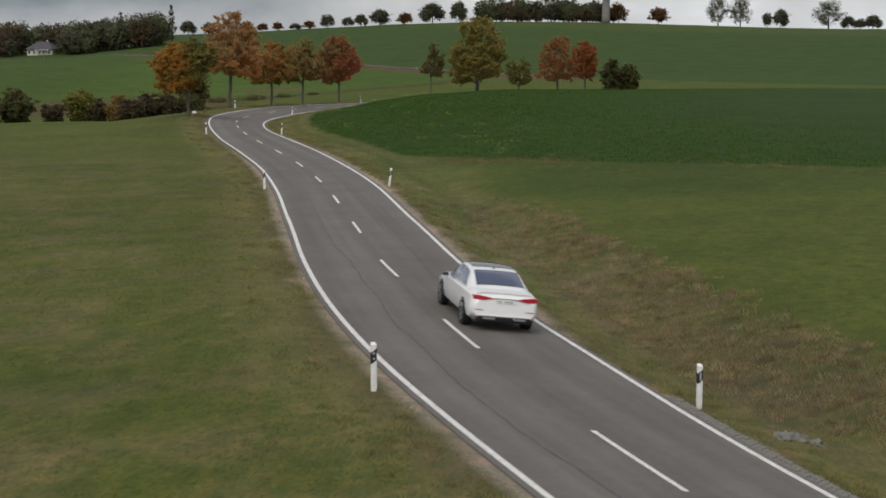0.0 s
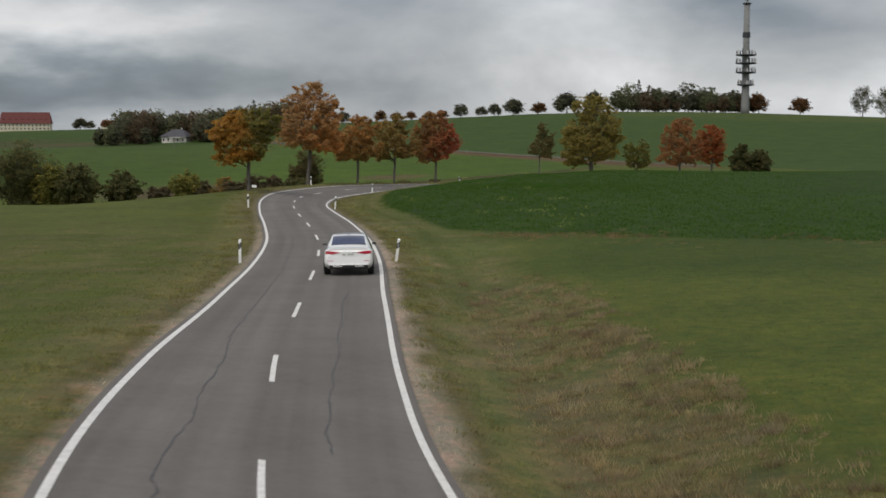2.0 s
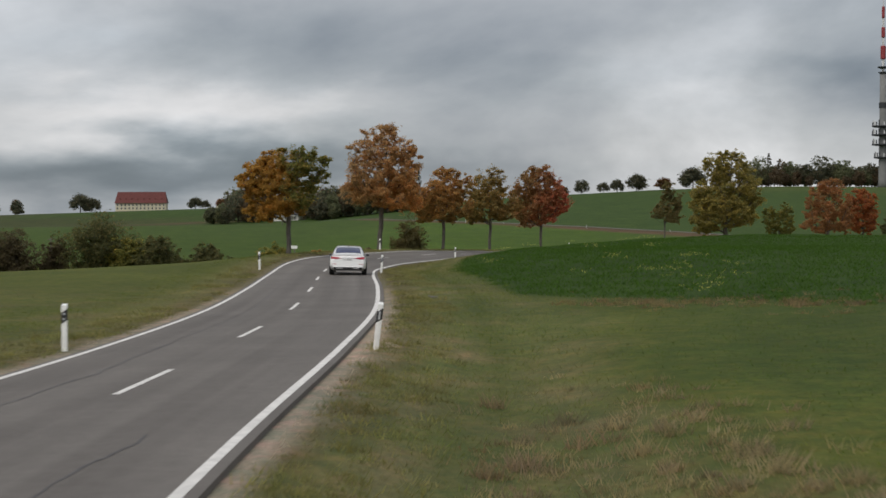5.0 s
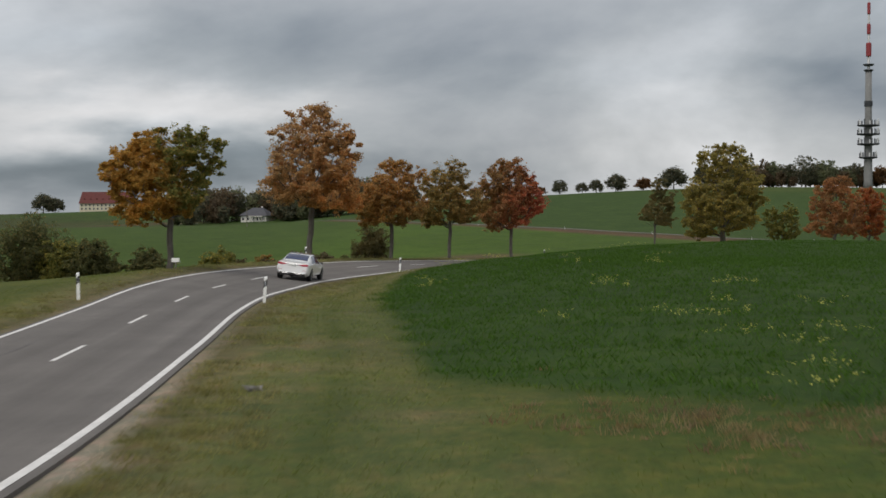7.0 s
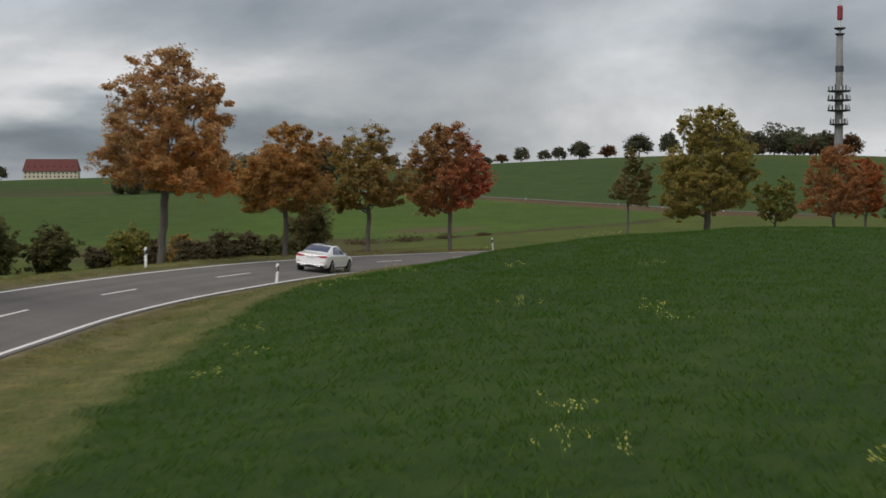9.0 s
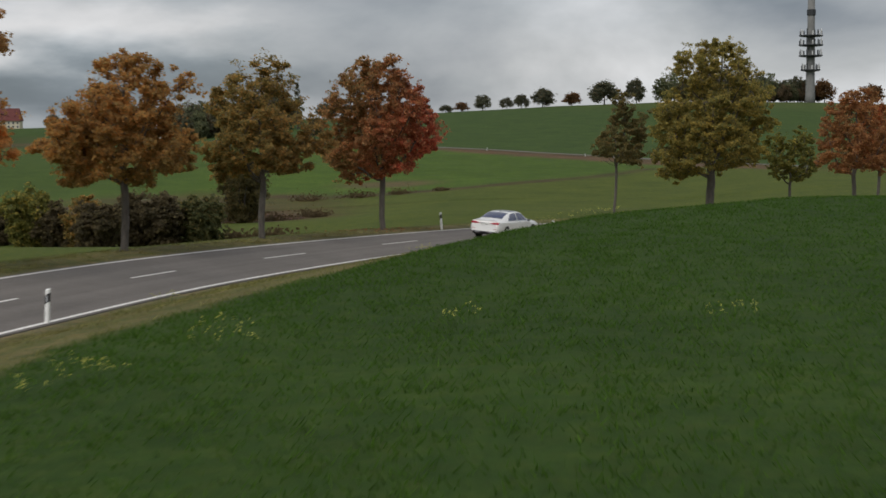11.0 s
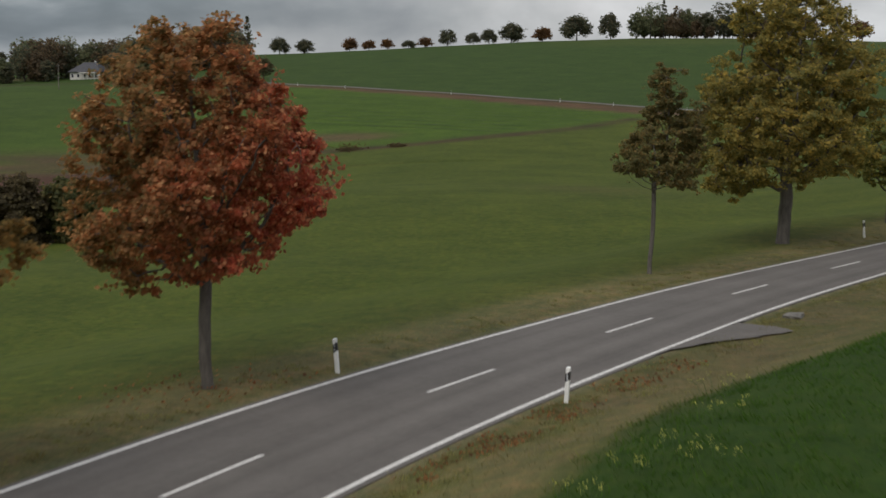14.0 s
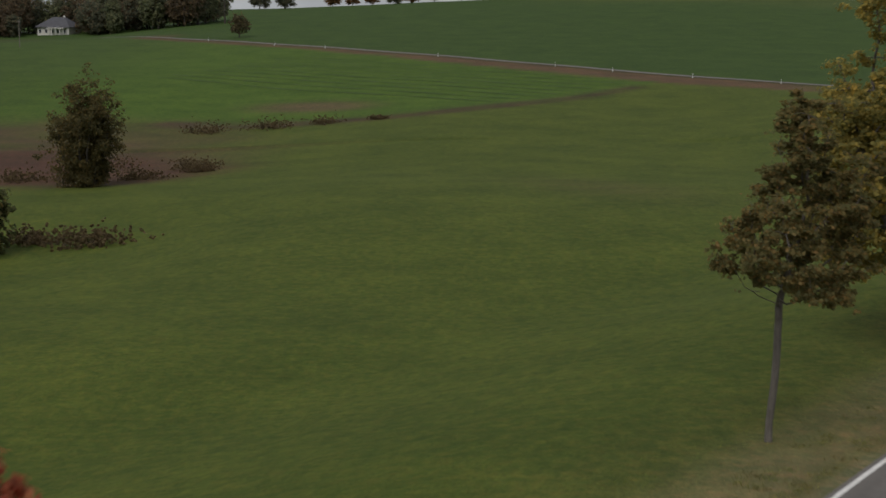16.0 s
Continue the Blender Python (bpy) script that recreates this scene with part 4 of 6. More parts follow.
tree("maple_tree", "maple with orange-red crown", 30.5, 276.0,
     [(3.4, 3.0, 2.6), (4.6, 4.2, 4.0), (6.2, 4.4, 4.3), (8.2, 4.1, 4.0), (10.0, 3.2, 3.5), (11.4, 2.2, 2.8), (12.4, 0.6, 1.8)],
     3.3, L_RUST, 44000, 0.16, 219, 0.22, 0.0, 1000, 0.42, 0.24)
tree("maple_tree", "maple with rust-red crown", 40.6, 312.0,
     [(3.6, 2.0, 1.8), (5.0, 3.2, 3.0), (7.5, 3.5, 3.4), (10.0, 3.2, 3.1), (11.6, 2.2, 2.0), (12.4, 0.8, 0.8)],
     3.5, L_RUST2, 26000, 0.2, 220, 0.2, 0.0, 700, 0.45, 0.28)


# ---------------------------------------------------------------- hedges and bushes in the hollow
def bush(label, x, y, h, w, leaf, leaves, size, seed, name="bush", sink=0.0):
    rnd, gen = random.Random(seed), np.random.default_rng(seed)
    t = thing(name, label, "bush", "bushes in the hollow", at=(x, y, gz(x, y) - sink))
    tubes, tips = [], []
    for k in range(13):
        ang, lean = k * 2.399, rnd.uniform(0.1, 1.0)
        top = Vector((math.cos(ang) * w * 0.42 * lean, math.sin(ang) * w * 0.42 * lean, h * (1.0 - 0.42 * lean * lean) * rnd.uniform(0.78, 0.97)))
        foot = Vector((math.cos(ang) * 0.06 * w, math.sin(ang) * 0.06 * w, -0.3))
        mid = foot.lerp(top, 0.5) + Vector((rnd.gauss(0, 0.05) * w, rnd.gauss(0, 0.05) * w, 0))
        tubes.append(tube([foot, mid, top], [0.02 * h, 0.012 * h, 0.02], 5))
        for f in (0.2, 0.4, 0.6, 0.8, 1.0):
            p = foot.lerp(mid, f * 2) if f < 0.5 else mid.lerp(top, f * 2 - 1)
            for _ in range(8):
                d = Vector((rnd.gauss(0, 1), rnd.gauss(0, 1), rnd.gauss(0, 0.6))) * w * 0.085
                tips.append(p + d)
    V, F = join_lists(tubes)
    part_mesh("stems", mesh_from("stems", V, F, M_BARKDARK), t, "dark woody stems")
    part_mesh("foliage", quads_mesh("foliage", leaf_cloud(gen, tips, leaves, min(0.05 * w, 0.07 * h), size), leaves, leaf), t)
    return t


BUSHES = [("broad dark green hedge tree", -111.5, 323.0, 13.4, 13.0, L_HEDGE), ("dark hedge bush with brown and yellow leaves", -104.0, 320.0, 9.0, 7.0, L_GREEN), ("thin bare-twigged bush beside the hedge", -121.5, 324.0, 8.0, 5.5, L_SCRUB),
          ("dark green hedge bush with brown leaves", -96.8, 316.0, 9.2, 8.2, L_HEDGE), ("round dark green bush beside the hedge", -88.5, 322.0, 7.6, 6.6, L_HEDGE),
          ("dark hedge bush with thin twigs", -129.5, 318.0, 9.8, 10.0, L_SCRUB), ("dark green hedge bush in the hollow", -141.0, 320.0, 11.0, 9.0, L_HEDGE), ("low brownish bush with bare twigs", -79.5, 320.0, 4.2, 6.0, L_SCRUB),
          ("round bush with yellowing leaves", -71.0, 311.0, 7.4, 6.2, L_GREEN), ("low reddish-brown bush behind the maples", -58.5, 300.0, 5.0, 5.6, L_SCRUB),
          ("brown bush with dry leaves", -56.0, 308.0, 6.2, 5.2, L_SCRUB), ("dark leafy bush in the hedge", -61.8, 306.5, 6.0, 5.0, L_OLIVE),
          ("dark leafy bush in the hedge", -47.4, 309.0, 6.4, 5.4, L_HEDGE), ("dark brown scrub bush in the hedge", -51.8, 307.0, 6.0, 5.4, L_SCRUB), ("dark leafy bush in the hedge", -66.5, 309.0, 5.0, 4.6, L_SCRUB),
          ("low brown scrub in the meadow", -38.5, 313.0, 2.4, 7.5, L_SCRUB), ("low brown scrub in the meadow", -44.0, 316.0, 2.2, 6.0, L_SCRUB), ("tall narrow bush tree with olive-brown leaves", -53.4, 364.0, 12.4, 7.6, L_BUSH),
          ("low brown scrub in the meadow", -27.5, 461.5, 1.3, 3.2, L_SCRUB), ("low brown scrub in the meadow", -60.0, 392.0, 1.6, 9.0, L_SCRUB), ("low brown scrub in the meadow", -46.0, 388.0, 1.8, 7.0, L_SCRUB), ("low brown scrub along the ditch", -37.0, 458.0, 1.3, 7.0, L_SCRUB), ("low brown scrub along the ditch", -46.0, 453.0, 2.0, 9.0, L_SCRUB), ("low brown scrub along the ditch", -57.0, 449.0, 1.9, 8.0, L_SCRUB),
          ("low brown scrub in the meadow", -64.0, 372.0, 1.8, 8.0, L_SCRUB), ("low brown scrub in the meadow", -50.0, 374.0, 1.7, 6.0, L_SCRUB), ("low brown scrub in the meadow", -44.0, 383.0, 1.7, 4.0, L_SCRUB), ("dark round bush beside the road", 49.0, 326.0, 6.9, 4.3, L_HEDGE), ("dark round bush beside the road", 53.0, 327.0, 6.0, 4.0, L_HEDGE)]
for k, (lab, x, y, h, w, leaf) in enumerate(BUSHES):
    low = "low brown scrub" in lab
    bush(lab, x, y, h * (0.34 if low else 1.1), w * (1.5 if low else 1.32), L_REED if low else leaf, int(2600 * min(h, 9) ** 0.6 * (2.2 if low else 3.0)), 0.2 if low else 0.22 if y < 300 else 0.26 if y > 330 else 0.34, 100 + k)


# ---------------------------------------------------------------- far trees
def far_tree(label, h, w, leaf, leaves, seed, category="tree"):
    rnd, gen = random.Random(seed), np.random.default_rng(seed)
    t = thing("ridge_tree", label, category, "trees on the skyline")
    tubes, tips = skeleton(rnd, h, w, h * 0.16, 18)
    V, F = join_lists(tubes[:13])
    part_mesh("trunk", mesh_from("trunk", V, F, M_BARKDARK), t)
    part_mesh("crown", quads_mesh("crown", leaf_cloud(gen, tips, leaves, 0.075 * w, 0.6), leaves, leaf), t)
    return t


PROTO = [far_tree("dark round tree on the ridge", 9.5, 9.0, L_DARK_HAZED, 3600, 41), far_tree("dark spreading tree on the ridge", 11.0, 12.0, L_DARK_HAZED, 4200, 42),
         far_tree("brownish tree on the ridge", 8.5, 8.5, L_RIDGE, 3000, 43), far_tree("tall bare-topped tree on the ridge", 21.0, 17.0, L_DARK_HAZED, 4200, 44)]
# x, width, height, kind
SKYLINE = [(-134.4, 9.8, 9.0, 0), (-121.2, 8.6, 8.2, 0), (-96.3, 8.4, 7.2, 2), (-85.9, 7.8, 6.4, 2), (-75.8, 7.1, 6.6, 2), (-64.5, 7.0, 4.6, 0), (-55.4, 7.7, 6.6, 2), (-43.5, 9.8, 8.6, 1), (-29.5, 10.0, 8.0, 1),
           (-21.0, 7.4, 8.4, 0), (-9.2, 11.4, 11.2, 0), (7.4, 10.5, 9.0, 2), (25.8, 15.0, 13.8, 0), (43.9, 10.2, 14.6, 0), (152.6, 12.0, 15.5, 2), (179.7, 12.5, 13.0, 2), (220.4, 15.0, 20.0, 3), (235.6, 18.0, 21.0, 3),
           (254.1, 8.5, 12.0, 1), (263.2, 9.5, 13.0, 0), (296.2, 23.0, 20.0, 3), (310.0, 9.0, 9.0, 0), (318.0, 12.0, 8.5, 1), (327.0, 10.0, 10.0, 0),
           (-384.0, 13.5, 13.0, 0), (-376.0, 10.0, 10.0, 0), (-303.0, 9.0, 8.0, 0), (-296.0, 8.0, 7.0, 1), (-284.0, 9.0, 7.5, 2), (-270.0, 7.5, 8.5, 0), (-452.0, 14.0, 7.0, 1), (-428.0, 7.0, 4.0, 0)]
BASE = [(9.0, 9.5), (12.0, 11.0), (8.5, 8.5), (17.0, 21.0)]
for k, (x, w, h, kind) in enumerate(SKYLINE):
    y = 985.0 if x < -200 or x > 100 else 962.0
    w0, h0 = BASE[kind]
    m = pose(x, y, gz(x, y) - 0.15, 0, 0, 77 * k) @ Matrix.Diagonal((w / w0, w / w0, h / h0, 1))
    if not PROTO[kind].get("set"):
        PROTO[kind].matrix_basis = m
        PROTO[kind]["set"] = 1
    else:
        copy_thing(PROTO[kind], m)
lone = far_tree("small rust-brown tree beside the farm road", 8.0, 7.0, L_SCRUB, 1300, 47)
lone.matrix_basis = pose(-97.0, 700.0, gz(-97, 700))


def forest(name, label, spots, seed, leaf, per=700, fir=0.0):
    """A far wood as one mass of many crowns; leaf: the leaf materials from which each crown takes one."""
    rnd, gen = random.Random(seed), np.random.default_rng(seed)
    Q, T, slot = [], [], []
    for x, y, h in spots:
        z = gz(x, y)
        w = h * rnd.uniform(0.6, 0.95)
        pick = rnd.randrange(len(leaf))
        if h > 20.6 or rnd.random() < fir:
            w *= 0.55
            pick = 0
            f, a = gen.uniform(0, 1, 170), gen.uniform(0, 6.283, 170)
            r = w * 0.5 * (1 - f) ** 0.7 * gen.uniform(0.35, 1.0, 170) * (0.8 + 0.25 * np.sin(f * 40))
            tips = np.stack([np.cos(a) * r, np.sin(a) * r, h * (0.1 + 0.86 * f)], 1)
            q = leaf_cloud(gen, tips, per * 2, 0.22, 0.6)
        else:
            n = 220
            d = gen.normal(0, 1, (n, 3)); d /= np.linalg.norm(d, axis=1)[:, None]
            tips = d * np.array([w / 2, w / 2, h * 0.46]) * gen.uniform(0.3, 1.0, (n, 1)) ** 0.6 + np.array([0, 0, h * 0.52])
            q = leaf_cloud(gen, tips, int(per * 1.8), 0.05 * w, 0.95)
        Q.append(q + np.array([x, y, z]))
        slot += [pick] * len(q)
        T.append(tube([(x, y, z - 0.5), (x, y, z + h * 0.6)], [0.02 * h, 0.01 * h], 5))
    Q = np.concatenate(Q)
    me = quads_mesh(name, Q, len(Q), leaf[0])
    for m in leaf[1:]:
        me.materials.append(m)
    if len(me.polygons) == len(slot):
        me.polygons.foreach_set("material_index", np.array(slot, np.int32))
    ob = tagged(new(name, me), label, "wood", kind="stuff")
    V, F = join_lists(T)
    part_mesh("trunks", mesh_from("trunks", V, F, M_BARKDARK), ob)
    return ob


rw = random.Random(5)
MIXED = (L_DARK_HAZED, L_DARK2, L_DARK3, L_DARK_HAZED)
forest("wood_by_the_house", "dark mixed wood behind the white house", [(rw.uniform(-178, -132), rw.uniform(800, 840), rw.uniform(13, 20)) for _ in range(46)]
       + [(-149, 800, 21), (-122.5, 806, 23)], 61, MIXED, 760, 0.07)
forest("trees_round_the_house", "dark and rust-brown trees round the house", [(rw.uniform(-240, -209), rw.uniform(806, 850), rw.uniform(13, 20)) for _ in range(20)]
       + [(rw.uniform(-207, -168), rw.uniform(832, 856), rw.uniform(15, 20)) for _ in range(14)] + [(rw.uniform(-236, -210), rw.uniform(782, 800), rw.uniform(6, 11)) for _ in range(10)]
       + [(-214, 801, 13), (-208.5, 797, 10), (-182, 812, 13), (-177, 803, 11), (-173, 796, 10), (-166, 795, 9), (-183, 828, 16), (-196, 832, 12), (-203, 829, 14)], 62, (L_DARK2, L_DARK3, L_DARK_HAZED), 700)
forest("wood_under_the_tower", "dark mixed wood below the radio tower", [(rw.uniform(62, 150), rw.uniform(968, 1000), rw.uniform(10, 16)) for _ in range(44)]
       + [(58, 972, 15), (66, 975, 20), (73, 975, 21.5), (80, 976, 17), (105, 972, 20.0), (118, 975, 17)], 63, MIXED, 760, 0.08)
forest("brown_trees_under_the_tower", "brown autumn trees at the edge of the wood", [(rw.uniform(74, 140), rw.uniform(962, 970), rw.uniform(6, 12)) for _ in range(9)], 64, (L_DARK3, L_DARK2), 560)
forest("far_wood", "dark wood on the far skyline", [(rw.uniform(-520, -440), rw.uniform(990, 1030), rw.uniform(8, 13)) for _ in range(26)], 65, MIXED, 560)


# ---------------------------------------------------------------- radio tower
def lathe(profile, sides=20):
    bm = bmesh.new()
    rings = [[bm.verts.new((r * math.cos(2 * math.pi * k / sides), r * math.sin(2 * math.pi * k / sides), z)) for k in range(sides)] for r, z in profile]
    for a, b in zip(rings, rings[1:]):
        for k in range(sides):
            bm.faces.new((a[k], a[(k + 1) % sides], b[(k + 1) % sides], b[k]))
    bm.faces.new(rings[0][::-1])
    bm.faces.new(rings[-1])
    return bm


def radio_tower(x, y):
    z0 = gz(x, y)
    t = thing("radio_tower", "tall concrete radio tower with red and white mast", "tower", at=(x, y, z0))
    up = lambda z: z - z0
    part("shaft", lathe([(3.1, -1), (2.6, up(20)), (2.05, up(60)), (1.85, up(86.5))]), M_CONCRETE, t, "tapered grey concrete shaft", True)
    for z, r in ((34.6, 5.4), (42.5, 6.5), (48.4, 6.7), (53.6, 6.5), (86.3, 2.8), (89.6, 3.3)):
        deck = part("platform", lathe([(1.9, up(z) - 1.3), (r - 0.5, up(z) - 0.8), (r, up(z) - 0.5), (r, up(z)), (1.9, up(z))], 28), M_STEEL, t, "round dark antenna platform")
        if 5 < r < 6.6 or r == 6.7:
            for k in range(12):
                a = k * math.pi / 6
                b = box_bm(-0.3, -0.3, 0, 0.3, 0.3, 2.2 + (k % 3) * 0.6, 0.05)
                bmesh.ops.translate(b, verts=b.verts, vec=((r - 0.6) * math.cos(a), (r - 0.6) * math.sin(a), up(z) + 0.0))
                part("antenna", b, M_MASTWHITE if k % 2 else M_STEEL, deck)
    part("collar", lathe([(2.05, up(64.4)), (2.45, up(64.6)), (2.45, up(67.6)), (2.0, up(67.8))]), M_STEEL, t, "dark collar")
    for z, h, r, m in ((86.5, 7.5, 0.8, M_MASTWHITE), (94.0, 8.2, 1.6, M_MASTRED), (102.2, 5.0, 0.65, M_MASTWHITE), (107.2, 6.2, 1.15, M_MASTRED),
                       (113.4, 5.6, 0.6, M_MASTWHITE), (119.0, 7.0, 0.95, M_MASTRED), (126.0, 12.0, 0.35, M_MASTWHITE)):
        part("mast_section", lathe([(r * 0.8, up(z)), (r, up(z) + 0.5), (r, up(z + h) - 0.5), (r * 0.8, up(z + h))], 12), m, t, "red mast section" if m is M_MASTRED else "white mast section")
    return t


radio_tower(139.8, 957.7)


# ---------------------------------------------------------------- buildings
def house(x, y, rz):
    t = thing("house", "white villa with dark grey hipped roof and porch", "house", at=(x, y, gz(x, y)), rz=rz)
    wall = part("wall", box_bm(-7.5, -5, -1, 7.5, 5, 3.6, 0.05), M_RENDER, t, "white rendered wall")
    bm = bmesh.new()
    e = [bm.verts.new(p) for p in ((-8.3, -5.8, 3.5), (8.3, -5.8, 3.5), (8.3, 5.8, 3.5), (-8.3, 5.8, 3.5))]
    l = [bm.verts.new(p) for p in ((-8.3, -5.8, 3.3), (8.3, -5.8, 3.3), (8.3, 5.8, 3.3), (-8.3, 5.8, 3.3))]
    r = [bm.verts.new(p) for p in ((-3.0, 0, 7.6), (3.0, 0, 7.6))]
    bm.faces.new((e[0], e[1], r[1], r[0])); bm.faces.new((e[1], e[2], r[1])); bm.faces.new((e[2], e[3], r[0], r[1])); bm.faces.new((e[3], e[0], r[0]))
    for k in range(4):
        bm.faces.new((l[k], l[(k + 1) % 4], e[(k + 1) % 4], e[k]))
    bm.faces.new(l[::-1])
    roof = part("roof", bm, M_GREYTILE, t, "dark grey hipped roof")
    part("chimney", box_bm(1.8, 0.4, 6.0, 2.5, 1.1, 8.3, 0.03), M_RENDER, roof)
    part("porch_roof", box_bm(-1.5, -7.6, 2.9, 6.5, -5.05, 3.25, 0.04), M_RENDER, t, "white porch roof")
    for k in range(5):
        b = lathe([(0.18, -1), (0.15, 2.9)], 10)
        bmesh.ops.translate(b, verts=b.verts, vec=(-1.2 + k * 1.85, -7.3, 0))
        part("column", b, M_RENDER, t)
    for k in range(5):
        wx = -6.2 + k * 2.9
        w = part("window", box_bm(wx - 0.6, -5.04, 0.9, wx + 0.6, -4.9, 2.5, 0.02), M_MASTWHITE, wall)
        part("pane", box_bm(wx - 0.5, -5.07, 1.0, wx + 0.5, -5.045, 2.4), M_PANE, w)
    return t


def farmhouse(x, y, rz):
    t = thing("farm_building", "long cream farm building with steep red roof", "building", at=(x, y, gz(x, y)), rz=rz)
    wall = part("wall", box_bm(-17, -6, -1.5, 17, 6, 5.2, 0.05), M_CREAM, t, "cream rendered wall")
    bm = bmesh.new()
    p = [bm.verts.new(q) for q in ((-17.6, -6.8, 5.0), (17.6, -6.8, 5.0), (17.6, 6.8, 5.0), (-17.6, 6.8, 5.0), (-16.2, 0, 12.8), (16.2, 0, 12.8))]
    bm.faces.new((p[0], p[1], p[5], p[4])); bm.faces.new((p[2], p[3], p[4], p[5])); bm.faces.new((p[1], p[2], p[5])); bm.faces.new((p[3], p[0], p[4])); bm.faces.new((p[3], p[2], p[1], p[0]))
    roof = part("roof", bm, M_REDTILE, t, "steep red tiled roof")
    for k in range(8):
        wx = -14 + k * 4
        part("dormer", box_bm(wx - 0.5, -4.6, 7.3, wx + 0.5, -2.6, 8.4, 0.04), M_REDTILE, roof)
    for k in range(13):
        wx = -15.6 + k * 2.6
        for z in (0.8, 3.1):
            w = part("window", box_bm(wx - 0.6, -6.05, z, wx + 0.6, -5.9, z + 1.4, 0.02), M_MASTWHITE, wall)
            part("pane", box_bm(wx - 0.48, -6.08, z + 0.1, wx + 0.48, -6.055, z + 1.3), M_PANE, w)
    return t


house(-195.0, 815.0, -14)
farmhouse(-347.0, 1003.0, 12)
low = thing("farm_shed", "low farm shed with red roof", "building", at=(-283.0, 1000.0, gz(-283, 1000)))
part("wall", box_bm(-9, -4, -1, 9, 4, 2.6, 0.05), M_CREAM, low)
bm = bmesh.new()
q = [bm.verts.new(v) for v in ((-9.5, -4.6, 2.5), (9.5, -4.6, 2.5), (9.5, 4.6, 2.5), (-9.5, 4.6, 2.5), (-9.3, 0, 5.6), (9.3, 0, 5.6))]
for f in ((0, 1, 5, 4), (2, 3, 4, 5), (1, 2, 5), (3, 0, 4), (3, 2, 1, 0)):
    bm.faces.new([q[i] for i in f])
part("roof", bm, M_REDTILE, low, "red tiled roof")


def utility_pole(x, y, h):
    t = thing("utility_pole", "weathered wooden utility pole", "pole", at=(x, y, gz(x, y)))
    b = lathe([(0.17, -1), (0.16, 0), (0.11, h)], 10)
    part("shaft", b, M_POLE, t)
    part("crossbar", box_bm(-0.7, -0.06, h - 0.7, 0.7, 0.06, h - 0.56, 0.01), M_POLE, t)


utility_pole(-157.0, 650.0, 8.5)
utility_pole(-125.4, 330.0, 10.0)

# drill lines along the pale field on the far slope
# furrow shade is put into the colour of flat, darker green strips
M_FURROW_SHADE = make_plain("furrow_shadow_grass", (0.042, 0.078, 0.014), 0.95, 0, 0.25, 0.05)
furrows = tagged(new("furrows"), "faint drill lines, shade painted as dark strips across the pale green field", "furrow", kind="structure")
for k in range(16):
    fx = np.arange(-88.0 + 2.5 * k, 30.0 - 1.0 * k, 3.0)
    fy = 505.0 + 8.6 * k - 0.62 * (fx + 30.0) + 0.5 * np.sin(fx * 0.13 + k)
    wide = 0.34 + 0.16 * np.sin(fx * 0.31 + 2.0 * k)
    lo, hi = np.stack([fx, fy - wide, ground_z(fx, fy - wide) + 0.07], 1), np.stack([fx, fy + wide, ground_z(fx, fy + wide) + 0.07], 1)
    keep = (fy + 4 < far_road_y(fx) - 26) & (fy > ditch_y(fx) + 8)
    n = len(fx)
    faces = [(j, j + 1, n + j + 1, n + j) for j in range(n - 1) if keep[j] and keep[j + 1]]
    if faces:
        part_mesh("furrow", mesh_from("furrow", np.concatenate([lo, hi]), faces, M_FURROW_SHADE), furrows)

# far farm road on the slope, with its own marker posts
xs = np.arange(-175, 70, 4.0)
fr = [np.stack([xs + o * 0.68, far_road_y(xs) + o * 0.74, 0 * xs], 1) for o in (-1.4, -0.5, 0.5, 1.4)]
for r in fr:
    r[:, 2] = ground_z(r[:, 0], r[:, 1]) + 0.12
n = len(xs)
tagged(new("far_road", mesh_from("far_road", np.concatenate(fr), [(i * n + j, i * n + j + 1, (i + 1) * n + j + 1, (i + 1) * n + j) for i in range(3) for j in range(n - 1)], M_FARROAD)),
       "pale farm road across the far slope", "road", kind="structure")
for x in (-104, -78, -60, -24, 8, 22, 40, 58):
    yy = float(far_road_y(x)) - 4.0
    copy_thing(first_post, pose(x, yy, gz(x, yy), 0, 0, 40))

# small things by the road
sign = thing("sign", "small white board on a short post", "sign", at=(-23.2, 134.2, gz(-23.2, 134.2)))
part("post", box_bm(-0.03, -0.03, -0.3, 0.03, 0.03, 0.6), M_POLE, sign)
part("board", box_bm(-0.22, -0.05, 0.42, 0.22, -0.03, 0.64, 0.005), M_WHITE, sign, "white board")


def slab(x, y, w, d, h, seed):
    rnd = random.Random(seed)
    bm = box_bm(-w / 2, -d / 2, -0.25, w / 2, d / 2, h)
    bmesh.ops.subdivide_edges(bm, edges=bm.edges, cuts=2, use_grid_fill=True)
    for v in bm.verts:
        v.co += Vector((rnd.gauss(0, 0.05), rnd.gauss(0, 0.05), rnd.gauss(0, 0.03)))
    bmesh.ops.bevel(bm, geom=bm.edges, offset=0.02, segments=1, affect="EDGES")
    me = bpy.data.meshes.new("stone_slab")
    bm.to_mesh(me); bm.free(); me.materials.append(M_STONE)
    ob = tagged(new("stone_slab", me), "pale broken stone slab in the verge grass", "stone")
    ob.matrix_basis = pose(x, y, gz(x, y) + 0.02, rnd.uniform(-8, 8), rnd.uniform(-8, 8), rnd.uniform(0, 90))


